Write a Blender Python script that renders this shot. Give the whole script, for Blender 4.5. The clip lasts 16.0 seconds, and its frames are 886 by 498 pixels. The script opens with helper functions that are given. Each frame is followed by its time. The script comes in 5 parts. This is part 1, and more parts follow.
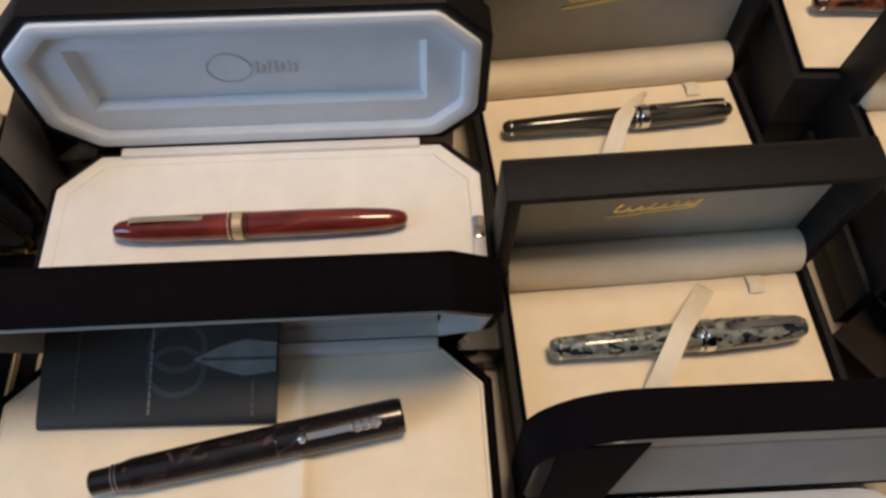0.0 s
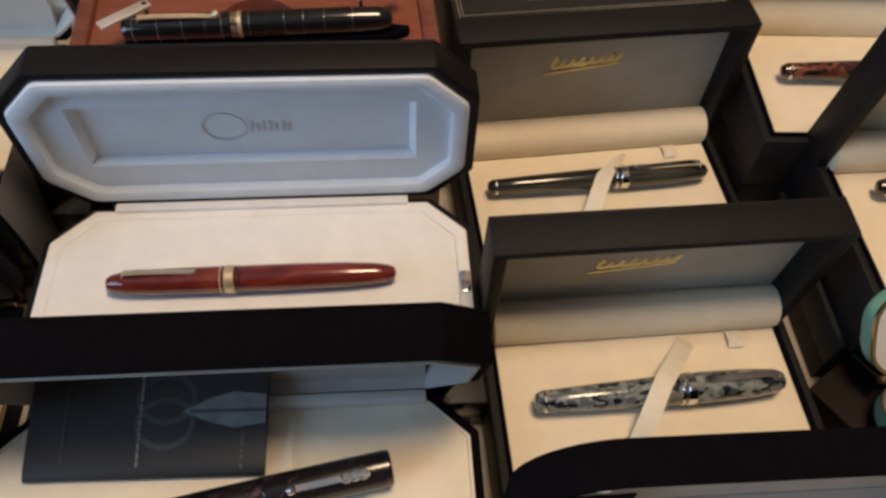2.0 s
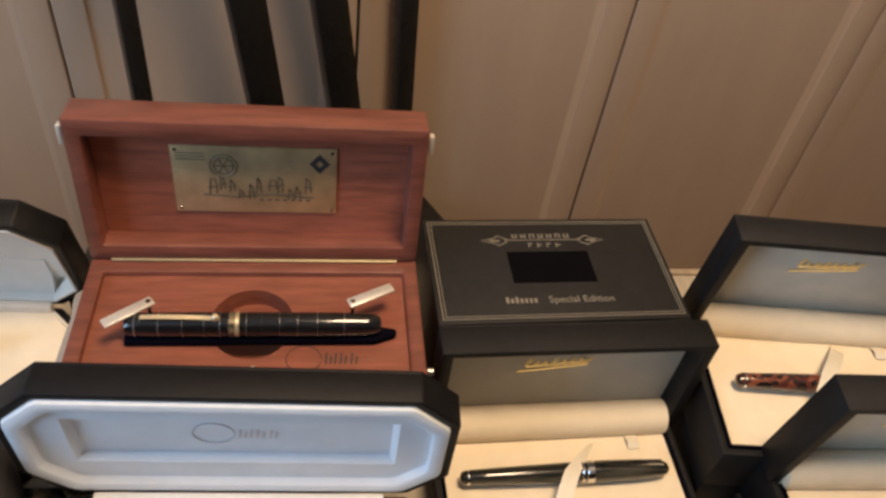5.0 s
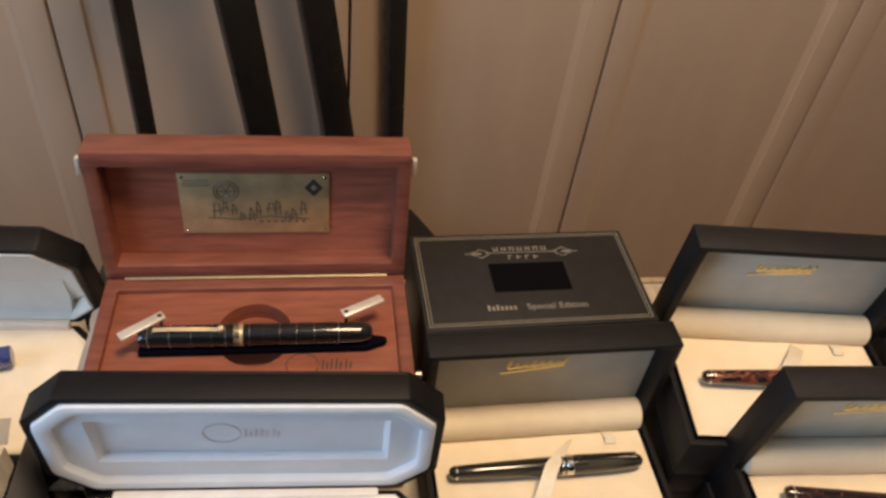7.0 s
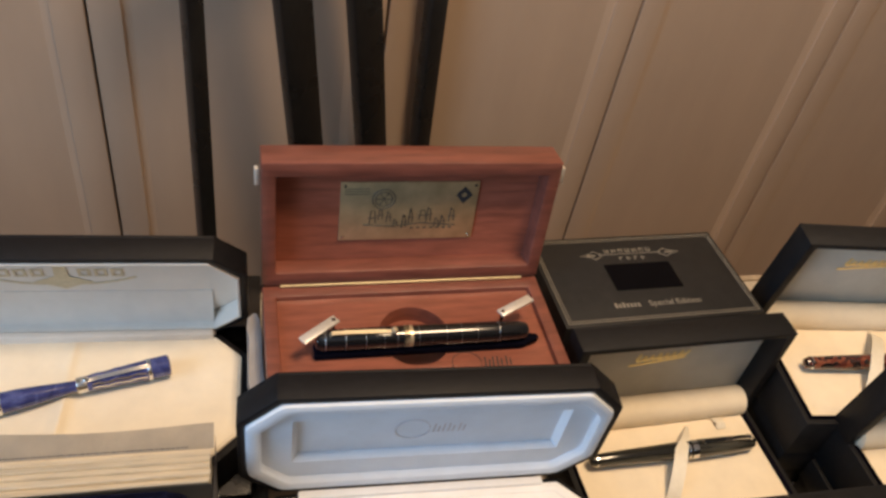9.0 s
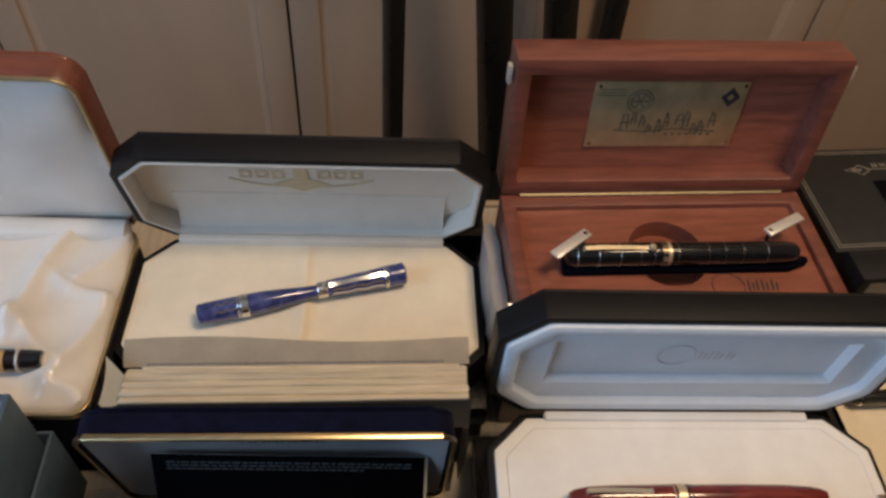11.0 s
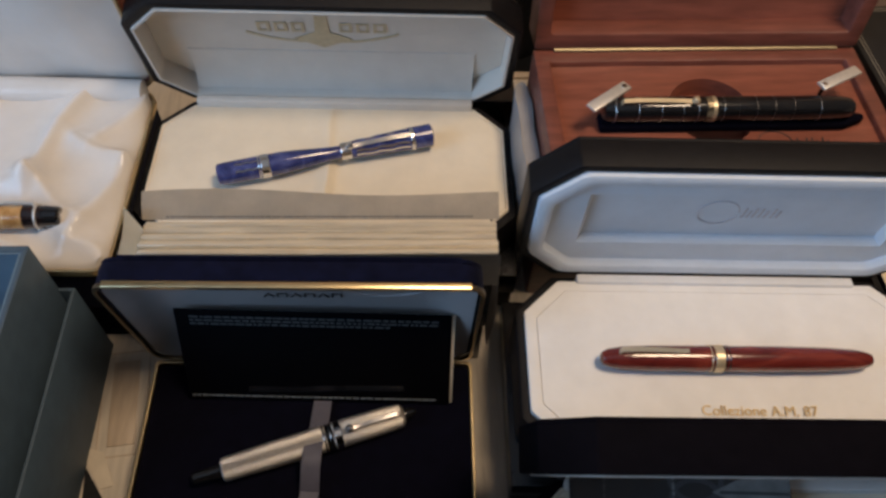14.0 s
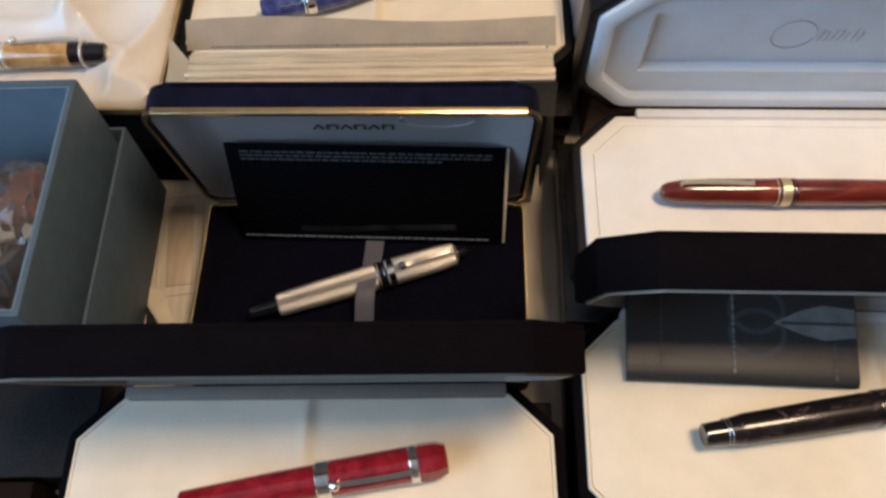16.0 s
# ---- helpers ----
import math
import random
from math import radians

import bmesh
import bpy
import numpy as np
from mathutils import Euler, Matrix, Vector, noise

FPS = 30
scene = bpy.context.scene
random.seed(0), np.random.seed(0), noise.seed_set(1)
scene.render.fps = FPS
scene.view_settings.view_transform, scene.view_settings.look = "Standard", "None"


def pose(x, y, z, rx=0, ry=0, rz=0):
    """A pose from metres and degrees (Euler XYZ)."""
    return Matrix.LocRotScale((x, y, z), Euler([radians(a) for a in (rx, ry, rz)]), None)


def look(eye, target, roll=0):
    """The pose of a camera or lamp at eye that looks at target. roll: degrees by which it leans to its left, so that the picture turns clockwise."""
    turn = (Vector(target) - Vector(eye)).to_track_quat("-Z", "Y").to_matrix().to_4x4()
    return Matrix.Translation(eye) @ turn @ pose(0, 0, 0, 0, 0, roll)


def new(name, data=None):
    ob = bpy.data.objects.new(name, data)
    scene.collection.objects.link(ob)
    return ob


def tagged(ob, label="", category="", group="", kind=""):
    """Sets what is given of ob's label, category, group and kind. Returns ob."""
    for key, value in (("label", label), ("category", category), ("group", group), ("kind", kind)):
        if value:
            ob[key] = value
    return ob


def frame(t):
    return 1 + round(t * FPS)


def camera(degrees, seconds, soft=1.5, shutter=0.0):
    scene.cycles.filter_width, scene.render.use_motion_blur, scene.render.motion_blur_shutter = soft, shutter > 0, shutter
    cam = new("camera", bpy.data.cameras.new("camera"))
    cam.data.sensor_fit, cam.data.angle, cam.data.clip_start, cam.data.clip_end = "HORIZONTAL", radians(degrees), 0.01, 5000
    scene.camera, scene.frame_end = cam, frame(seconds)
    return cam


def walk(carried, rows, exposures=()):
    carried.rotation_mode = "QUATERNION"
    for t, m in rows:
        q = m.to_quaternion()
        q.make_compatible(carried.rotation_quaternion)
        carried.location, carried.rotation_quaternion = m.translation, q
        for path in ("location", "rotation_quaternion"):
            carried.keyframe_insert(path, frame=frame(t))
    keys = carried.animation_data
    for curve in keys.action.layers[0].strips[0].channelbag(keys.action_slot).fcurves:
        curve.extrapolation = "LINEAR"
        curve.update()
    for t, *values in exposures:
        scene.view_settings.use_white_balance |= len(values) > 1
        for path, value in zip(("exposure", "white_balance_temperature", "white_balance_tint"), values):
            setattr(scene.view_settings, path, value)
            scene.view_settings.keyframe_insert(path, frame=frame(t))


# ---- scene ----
cam = camera(59.42, 16.0, soft=2.8)
PATH = [
    (0, (0.28066, 0.08660, 1.19076), (0.29579, 0.58650, 0.32481), 1.017),
    (0.5, (0.27650, 0.08703, 1.19226), (0.30233, 0.61872, 0.34572), 2.519),
    (1, (0.27980, 0.08011, 1.19137), (0.31310, 0.62930, 0.35634), 3.197),
    (1.5, (0.27485, 0.07464, 1.19118), (0.31245, 0.63436, 0.36335), 3.428),
    (2, (0.27583, 0.07798, 1.19804), (0.31775, 0.64365, 0.37448), 3.412),
    (2.5, (0.26900, 0.08247, 1.21631), (0.31091, 0.66013, 0.40111), 3.606),
    (3, (0.26413, 0.10592, 1.25527), (0.30839, 0.74229, 0.48516), 4.439),
    (3.5, (0.25753, 0.12880, 1.27171), (0.30958, 0.81781, 0.54882), 6.372),
    (4, (0.25577, 0.13606, 1.27271), (0.32091, 0.85090, 0.57647), 7.943),
    (4.5, (0.25902, 0.14144, 1.27296), (0.33932, 0.85001, 0.57190), 8.806),
    (5, (0.25555, 0.13776, 1.27970), (0.34730, 0.84385, 0.57755), 9.372),
    (7.5, (0.26271, 0.09512, 1.31353), (0.36027, 0.82535, 0.63733), 7.043),
    (8, (0.21109, 0.09405, 1.31027), (0.40985, 0.82081, 0.65276), 11.862),
    (8.5, (0.14965, 0.09090, 1.31109), (0.36929, 0.81490, 0.65719), 12.601),
    (9, (0.09363, 0.08314, 1.30756), (0.28242, 0.81100, 0.64833), 11.526),
    (9.5, (0.05970, 0.08838, 1.29994), (0.22523, 0.81749, 0.63586), 11.032),
    (10, (0.03009, 0.10450, 1.28673), (0.12162, 0.80491, 0.57889), 8.033),
    (10.2, (0.02400, 0.11300, 1.28000), (0.10250, 0.80050, 0.55800), 7.300),
    (12.3, (0.00900, 0.12050, 1.26130), (0.00320, 0.73950, 0.47530), 3.400),
    (12.5, (0.00797, 0.11745, 1.25731), (0.01268, 0.73189, 0.46836), 3.908),
    (13, (0.00947, 0.11652, 1.25171), (0.02110, 0.71806, 0.45296), 4.422),
    (13.5, (0.01375, 0.10831, 1.24995), (0.02718, 0.69855, 0.44284), 4.206),
    (14, (0.01512, 0.10354, 1.22965), (0.02201, 0.66912, 0.40499), 3.368),
    (14.5, (0.01243, 0.09544, 1.21100), (0.00647, 0.60760, 0.35214), 2.104),
    (15, (0.01346, 0.08855, 1.20290), (-0.00346, 0.55657, 0.31934), 0.800),
    (15.5, (0.01406, 0.08477, 1.20430), (-0.01902, 0.52571, 0.30737), -1.230),
    (16, (0.01250, 0.08078, 1.20343), (-0.03289, 0.52437, 0.30834), -2.561),
]
EXPOSURES = [(0, -0.26, 5930, 10), (1.0, -0.26, 5930, 10), (2.5, -0.35, 5960, 10), (3.0, -0.38, 5970, 10), (3.5, -0.19, 6130, 10), (4.5, 0.21, 6170, 10), (9, 0.18, 6170, 10), (10, -0.16, 6150, 10), (12.5, -0.53, 5820, 10), (14, -0.43, 5750, 10), (15.5, 0.03, 5980, 10), (16, 0.0, 5980, 10)]
walk(cam, [(t, look(eye, target, roll)) for t, eye, target, roll in PATH], EXPOSURES)

# ---- world and light ----
world = bpy.data.worlds.new("room_sky")
scene.world = world
world.use_nodes = True
wn = world.node_tree.nodes
sky = wn.new("ShaderNodeTexSky")
sky.sky_type = "NISHITA"
sky.sun_disc = False
sky.sun_elevation, sky.sun_rotation = radians(35), radians(200)
world.node_tree.links.new(sky.outputs["Color"], wn["Background"].inputs["Color"])
wn["Background"].inputs["Strength"].default_value = 0.1


def area_light(name, eye, target, power, sx, sy, colour):
    data = bpy.data.lights.new(name, "AREA")
    data.shape, data.size, data.size_y, data.energy, data.color = "RECTANGLE", sx, sy, power, colour
    ob = new(name, data)
    ob.matrix_world = look(eye, target)
    return ob


# ceiling lamp over the table, and daylight in the window of the side wall
area_light("ceiling_lamp_light", (0.50, 0.27, 2.33), (0.50, 0.27, 0.0), 22.5, 0.40, 0.40, (1.0, 0.70, 0.42))
area_light("window_light", (-1.187, -0.461, 1.55), (0.0, -0.10, 1.20), 18.0, 1.1, 1.0, (0.50, 0.73, 1.0))


# ---- materials ----
def material(name, colour, rough=0.5, metal=0.0, vary=0.12, scale=60.0, bump=0.0, bump_scale=900.0, sheen=0.0, coat=0.0, stretch=(1, 1, 1), spec=0.5, ramp=None, pattern="noise"):
    """A procedural surface: colour varied at two scales, a fine relief, gloss."""
    m = bpy.data.materials.new(name)
    m.use_nodes = True
    nt = m.node_tree
    nt.nodes["Principled BSDF"].inputs["Specular IOR Level"].default_value = spec
    n, l = nt.nodes, nt.links
    b = n["Principled BSDF"]
    tc = n.new("ShaderNodeTexCoord")
    mp = n.new("ShaderNodeMapping")
    mp.inputs["Scale"].default_value = stretch
    l.new(tc.outputs["Object"], mp.inputs["Vector"])
    if pattern == "voronoi":
        tex = n.new("ShaderNodeTexVoronoi")
        tex.inputs["Scale"].default_value = scale
        tex.inputs["Randomness"].default_value = 1.0
        sep = n.new("ShaderNodeSeparateColor")
        l.new(tex.outputs["Color"], sep.inputs["Color"])
        fac = sep.outputs["Red"]
    else:
        tex = n.new("ShaderNodeTexNoise")
        tex.inputs["Scale"].default_value = scale
        tex.inputs["Detail"].default_value = 6.0
        tex.inputs["Roughness"].default_value = 0.6
        if pattern == "swirl":
            tex.inputs["Distortion"].default_value = 1.6
        fac = tex.outputs["Fac"]
    l.new(mp.outputs["Vector"], tex.inputs["Vector"])
    cr = n.new("ShaderNodeValToRGB")
    l.new(fac, cr.inputs["Fac"])
    if ramp:
        els = cr.color_ramp.elements
        els[0].position, els[0].color = ramp[0][0], (*ramp[0][1], 1)
        els[1].position, els[1].color = ramp[-1][0], (*ramp[-1][1], 1)
        for p, c in ramp[1:-1]:
            els.new(p).color = (*c, 1)
        if pattern == "voronoi":
            cr.color_ramp.interpolation = "LINEAR"
    else:
        lo = [max(0, c * (1 - vary)) for c in colour]
        hi = [min(1, c * (1 + vary)) for c in colour]
        cr.color_ramp.elements[0].position, cr.color_ramp.elements[0].color = 0.3, (*lo, 1)
        cr.color_ramp.elements[1].position, cr.color_ramp.elements[1].color = 0.7, (*hi, 1)
    big = n.new("ShaderNodeTexNoise")
    big.inputs["Scale"].default_value = 14.0
    big.inputs["Detail"].default_value = 3.0
    l.new(tc.outputs["Object"], big.inputs["Vector"])
    mr = n.new("ShaderNodeMapRange")
    mr.inputs["To Min"].default_value, mr.inputs["To Max"].default_value = 1 - vary * 0.7, 1 + vary * 0.7
    l.new(big.outputs["Fac"], mr.inputs["Value"])
    mx = n.new("ShaderNodeMix")
    mx.data_type, mx.blend_type = "RGBA", "MULTIPLY"
    mx.inputs["Factor"].default_value = 1.0
    l.new(cr.outputs["Color"], mx.inputs["A"])
    l.new(mr.outputs["Result"], mx.inputs["B"])
    l.new(mx.outputs["Result"], b.inputs["Base Color"])
    b.inputs["Roughness"].default_value = rough
    b.inputs["Metallic"].default_value = metal
    if rough > 0.15:
        rr = n.new("ShaderNodeMapRange")
        rr.inputs["To Min"].default_value, rr.inputs["To Max"].default_value = rough * 0.85, min(1.0, rough * 1.15)
        l.new(big.outputs["Fac"], rr.inputs["Value"])
        l.new(rr.outputs["Result"], b.inputs["Roughness"])
    if sheen:
        b.inputs["Sheen Weight"].default_value = sheen
    if coat:
        b.inputs["Coat Weight"].default_value = coat
        b.inputs["Coat Roughness"].default_value = 0.06
    if bump:
        fine = n.new("ShaderNodeTexNoise")
        fine.inputs["Scale"].default_value = bump_scale
        fine.inputs["Detail"].default_value = 4.0
        l.new(mp.outputs["Vector"], fine.inputs["Vector"])
        bp = n.new("ShaderNodeBump")
        bp.inputs["Strength"].default_value = bump
        bp.inputs["Distance"].default_value = 0.0006
        l.new(fine.outputs["Fac"], bp.inputs["Height"])
        l.new(bp.outputs["Normal"], b.inputs["Normal"])
    return m


WHITE_CLOTH = material("white_cloth", (0.80, 0.79, 0.77), 0.85, vary=0.05, scale=40, bump=0.35, bump_scale=1600, sheen=0.15)
CREAM_CLOTH = material("cream_cloth", (0.78, 0.70, 0.555), 0.85, vary=0.06, scale=40, bump=0.35, bump_scale=1600, sheen=0.15)
IVORY_PAD = material("ivory_pad", (0.80, 0.70, 0.53), 0.8, vary=0.05, scale=50, bump=0.3, bump_scale=1400)
GREY_LINING = material("grey_lining", (0.32, 0.305, 0.28), 0.6, vary=0.08, scale=50, bump=0.25, bump_scale=1500)
STONE_LINING = material("stone_grey_lining", (0.66, 0.63, 0.545), 0.55, vary=0.06, scale=50, bump=0.25, bump_scale=1500)
PALE_LINING = material("pale_lining", (0.62, 0.62, 0.60), 0.75, vary=0.05, scale=40, bump=0.25, bump_scale=1500)
WARM_LINING = material("warm_white_lining", (0.68, 0.63, 0.555), 0.75, vary=0.05, scale=40, bump=0.25, bump_scale=1500)
# white cloth with blue daylight tinted into its colour
BLUE_LIT_CLOTH = material("blue_lit_white_cloth", (0.70, 0.755, 0.82), 0.8, vary=0.05, scale=40, bump=0.3, bump_scale=1600, sheen=0.1)
SILVER_SATIN = material("silver_grey_satin", (0.40, 0.39, 0.39), 0.42, vary=0.07, scale=40, bump=0.2, bump_scale=900)
SATIN = material("white_satin", (0.76, 0.72, 0.67), 0.23, vary=0.05, scale=30, bump=0.1, bump_scale=900)
BLACK_LEATHER = material("black_leatherette", (0.0055, 0.0055, 0.007), 0.5, vary=0.3, scale=200, bump=0.5, bump_scale=1400, spec=0.22)
BLACK_PAPER = material("black_textured_paper", (0.0075, 0.0075, 0.0085), 0.6, vary=0.35, scale=120, bump=0.8, bump_scale=500, stretch=(1, 2.5, 1), spec=0.25)
BLACK_VELVET = material("black_velvet", (0.0040, 0.0033, 0.0048), 0.95, vary=0.18, scale=150, bump=0.5, bump_scale=1800, spec=0.04)
BLACK_PRINT = material("black_printed_paper", (0.0016, 0.0014, 0.0024), 0.8, vary=0.2, scale=90, bump=0.1, bump_scale=700, spec=0.06)
NAVY_VELVET = material("navy_velvet", (0.004, 0.005, 0.018), 0.95, vary=0.35, scale=150, bump=0.5, bump_scale=1800, sheen=0.03, spec=0.08)
GLOSS_BLACK = material("gloss_black_card", (0.012, 0.012, 0.013), 0.22, vary=0.3, scale=80, bump=0.1, bump_scale=400)
DARK_CARD = material("dark_grey_card", (0.014, 0.014, 0.0145), 0.55, vary=0.2, scale=90, bump=0.4, bump_scale=700, spec=0.25)
GOLD = material("gold_trim", (0.74, 0.58, 0.32), 0.3, 1.0, vary=0.1, scale=120)
# gilt coloured dark in place of the dark surroundings it mirrors
GILT_DARK_REFLECTION = material("gilt_dark_reflection", (0.16, 0.12, 0.07), 0.35, 0.9, vary=0.2, scale=120)
GOLD_INK = material("gold_foil", (1.0, 0.83, 0.47), 0.3, 1.0, vary=0.1, scale=300)
PALE_GOLD = material("pale_gold", (0.70, 0.58, 0.38), 0.35, 0.6, vary=0.1, scale=300)
FADED_GOLD = material("faded_gold_print", (0.56, 0.47, 0.30), 0.55, 0.1, vary=0.12, scale=300)
PALE_INK = material("pale_print", (0.21, 0.19, 0.155), 0.6, vary=0.1, scale=200)
GREY_INK = material("grey_print", (0.20, 0.215, 0.22), 0.6, vary=0.15, scale=200)
FAINT_INK = material("faint_emboss", (0.57, 0.55, 0.56), 0.7, vary=0.1, scale=200)
ETCH = material("etched_line", (0.13, 0.105, 0.065), 0.6, vary=0.2, scale=200)
DIM_INK = material("dim_print", (0.075, 0.075, 0.075), 0.6, vary=0.2, scale=200)
OLD_GOLD = material("dull_gold", (0.44, 0.36, 0.22), 0.42, 0.8, vary=0.1, scale=300)
SLEEVE_GREY = material("grey_sleeve_film", (0.30, 0.295, 0.30), 0.35, vary=0.12, scale=50, bump=0.4, bump_scale=120)
DULL_STEEL = material("dull_steel", (0.34, 0.33, 0.33), 0.3, 0.9, vary=0.1, scale=300)
DARK_INK = material("dark_print", (0.03, 0.03, 0.03), 0.6, vary=0.1, scale=200)
STEEL = material("polished_steel", (0.78, 0.77, 0.75), 0.15, 1.0, vary=0.06, scale=200)
SILVER = material("ribbed_silver", (0.64, 0.60, 0.54), 0.46, 1.0, vary=0.12, scale=900, bump=0.5, bump_scale=1500)
MAHOGANY = material("mahogany", (0.235, 0.078, 0.049), 0.38, vary=0.26, scale=22, bump=0.25, bump_scale=90, coat=0.25, stretch=(1.2, 9, 9))
MAHOGANY_FRAME = material("mahogany_frame", (0.17, 0.056, 0.038), 0.4, vary=0.3, scale=22, bump=0.25, bump_scale=90, coat=0.2, stretch=(1.2, 9, 9))
MAHOGANY_DARK = material("mahogany_inside", (0.30, 0.092, 0.053), 0.5, vary=0.3, scale=22, bump=0.2, bump_scale=90, stretch=(1.2, 9, 9))
BRASS_PLATE = material("brass_plate", (0.56, 0.45, 0.25), 0.38, 0.65, vary=0.2, scale=60, bump=0.15, bump_scale=600)
PAPER = material("paper", (0.78, 0.74, 0.64), 0.8, vary=0.06, scale=60, bump=0.2, bump_scale=800)
PAGES = material("page_edges", (0.84, 0.76, 0.60), 0.32, 0.5, vary=0.14, scale=30, bump=0.35, bump_scale=120, stretch=(1, 14, 1))
END_GREY = material("grey_booklet_end", (0.17, 0.165, 0.155), 0.7, vary=0.1, scale=60, bump=0.3, bump_scale=700)
COVER_BEIGE = material("beige_cover", (0.56, 0.49, 0.38), 0.6, vary=0.1, scale=60, bump=0.2, bump_scale=600)
TEAL_CARD = material("teal_grey_card", (0.062, 0.098, 0.138), 0.6, vary=0.12, scale=90, bump=0.4, bump_scale=1100)
TEAL_INNER = material("teal_blue_lining", (0.14, 0.21, 0.27), 0.6, vary=0.08, scale=60, bump=0.3, bump_scale=1100)
TABLE_WOOD = material("pale_table_wood", (0.52, 0.465, 0.38), 0.45, vary=0.2, scale=16, bump=0.3, bump_scale=60, stretch=(10, 1, 1))
TABLE_DARK = material("table_inlay", (0.42, 0.34, 0.25), 0.45, vary=0.22, scale=16, bump=0.3, bump_scale=60, stretch=(10, 1, 1))
DOOR_WOOD = material("beige_door_paint", (0.475, 0.348, 0.248), 0.5, vary=0.05, scale=5, bump=0.08, bump_scale=90, stretch=(2.5, 2.5, 0.5))
GROOVE = material("dark_groove", (0.05, 0.034, 0.022), 0.8, vary=0.2, scale=40)
CHAIR_BLACK = material("black_lacquered_wood", (0.010, 0.010, 0.010), 0.28, vary=0.3, scale=60, bump=0.2, bump_scale=150, stretch=(3, 3, 1))
WALL_PAINT = material("wall_paint", (0.62, 0.57, 0.50), 0.8, vary=0.04, scale=8, bump=0.2, bump_scale=200)
FLOOR_WOOD = material("floor_wood", (0.26, 0.17, 0.10), 0.5, vary=0.25, scale=8, bump=0.2, bump_scale=60, stretch=(8, 1, 1))
WHITE_PAINT = material("white_paint", (0.78, 0.77, 0.74), 0.5, vary=0.04, scale=20)
WINE = material("wine_celluloid", (0.2, 0.02, 0.02), 0.16, coat=0.6, scale=55, pattern="swirl", stretch=(0.5, 1, 1), ramp=[(0.30, (0.075, 0.011, 0.010)), (0.5, (0.130, 0.019, 0.015)), (0.72, (0.235, 0.043, 0.027))])
MOSAIC_GREY = material("grey_mosaic_celluloid", (0.2, 0.2, 0.2), 0.16, coat=0.6, scale=430, pattern="voronoi", stretch=(0.6, 1, 1), ramp=[(0.12, (0.010, 0.012, 0.018)), (0.24, (0.030, 0.036, 0.048)), (0.36, (0.10, 0.115, 0.12)), (0.95, (0.27, 0.29, 0.26))])
STRIPED = material("striped_grey_celluloid", (0.05, 0.06, 0.05), 0.14, coat=0.6, scale=120, vary=0.1, stretch=(0.06, 1, 1), ramp=[(0.36, (0.005, 0.005, 0.005)), (0.52, (0.016, 0.016, 0.013)), (0.68, (0.085, 0.080, 0.062))])
TORTOISE = material("red_tortoise_celluloid", (0.1, 0.03, 0.02), 0.16, coat=0.6, scale=340, pattern="voronoi", stretch=(0.6, 1, 1), ramp=[(0.1, (0.012, 0.010, 0.010)), (0.5, (0.035, 0.02, 0.018)), (0.66, (0.10, 0.024, 0.016)), (0.92, (0.20, 0.065, 0.035))])
DARK_BURL = material("dark_brown_celluloid", (0.03, 0.02, 0.02), 0.14, coat=0.6, scale=200, pattern="swirl", ramp=[(0.35, (0.005, 0.004, 0.005)), (0.55, (0.022, 0.011, 0.011)), (0.72, (0.11, 0.040, 0.030))])
# grey lining darkened in colour for the shade under a forward-leaning lid
SHADED_LINING = material("shaded_lining", (0.185, 0.165, 0.14), 0.7, vary=0.08, scale=50, bump=0.25, bump_scale=1500)
CLIP_METAL = material("worn_gilt_clip", (0.62, 0.58, 0.46), 0.34, 0.7, vary=0.1, scale=300)
LAPIS = material("lapis_celluloid", (0.06, 0.08, 0.3), 0.16, coat=0.6, scale=80, pattern="swirl", ramp=[(0.28, (0.018, 0.023, 0.095)), (0.5, (0.040, 0.052, 0.19)), (0.75, (0.11, 0.13, 0.33))])
BURGUNDY_WEAVE = material("dark_burl_celluloid", (0.03, 0.02, 0.02), 0.24, coat=0.3, scale=150, pattern="swirl", stretch=(0.6, 1, 1), ramp=[(0.42, (0.004, 0.003, 0.004)), (0.58, (0.012, 0.007, 0.009)), (0.70, (0.085, 0.055, 0.060))])
CHERRY = material("cherry_celluloid", (0.4, 0.02, 0.04), 0.14, coat=0.6, scale=90, pattern="swirl", ramp=[(0.3, (0.13, 0.004, 0.010)), (0.5, (0.23, 0.008, 0.017)), (0.75, (0.33, 0.020, 0.030))])
AMBER = material("amber_celluloid", (0.5, 0.3, 0.1), 0.16, coat=0.6, scale=70, pattern="swirl", ramp=[(0.3, (0.32, 0.15, 0.04)), (0.5, (0.52, 0.30, 0.11)), (0.75, (0.66, 0.45, 0.22))])
BLACK_RESIN = material("black_resin", (0.008, 0.008, 0.009), 0.12, vary=0.2, scale=100, coat=0.5)
NAVY_CLOTH = material("navy_cloth", (0.0024, 0.0023, 0.0065), 0.9, vary=0.25, scale=120, bump=0.4, bump_scale=1500, spec=0.05)
MINT = material("mint_shell", (0.20, 0.46, 0.36), 0.32, vary=0.06, scale=60, coat=0.3)
BROWN_CARD = material("dark_brown_card", (0.010, 0.0055, 0.0045), 0.6, vary=0.2, scale=80, bump=0.3, bump_scale=700, spec=0.12)
GREY_RIBBON = material("grey_ribbon", (0.080, 0.075, 0.095), 0.5, vary=0.1, scale=200, bump=0.3, bump_scale=1500)
CREAM_RIBBON = material("cream_ribbon", (0.74, 0.68, 0.55), 0.5, vary=0.05, scale=200, bump=0.3, bump_scale=1500)
LEAFLET_GREY = material("slate_cover", (0.026, 0.028, 0.030), 0.4, vary=0.12, scale=40, bump=0.1, bump_scale=500)
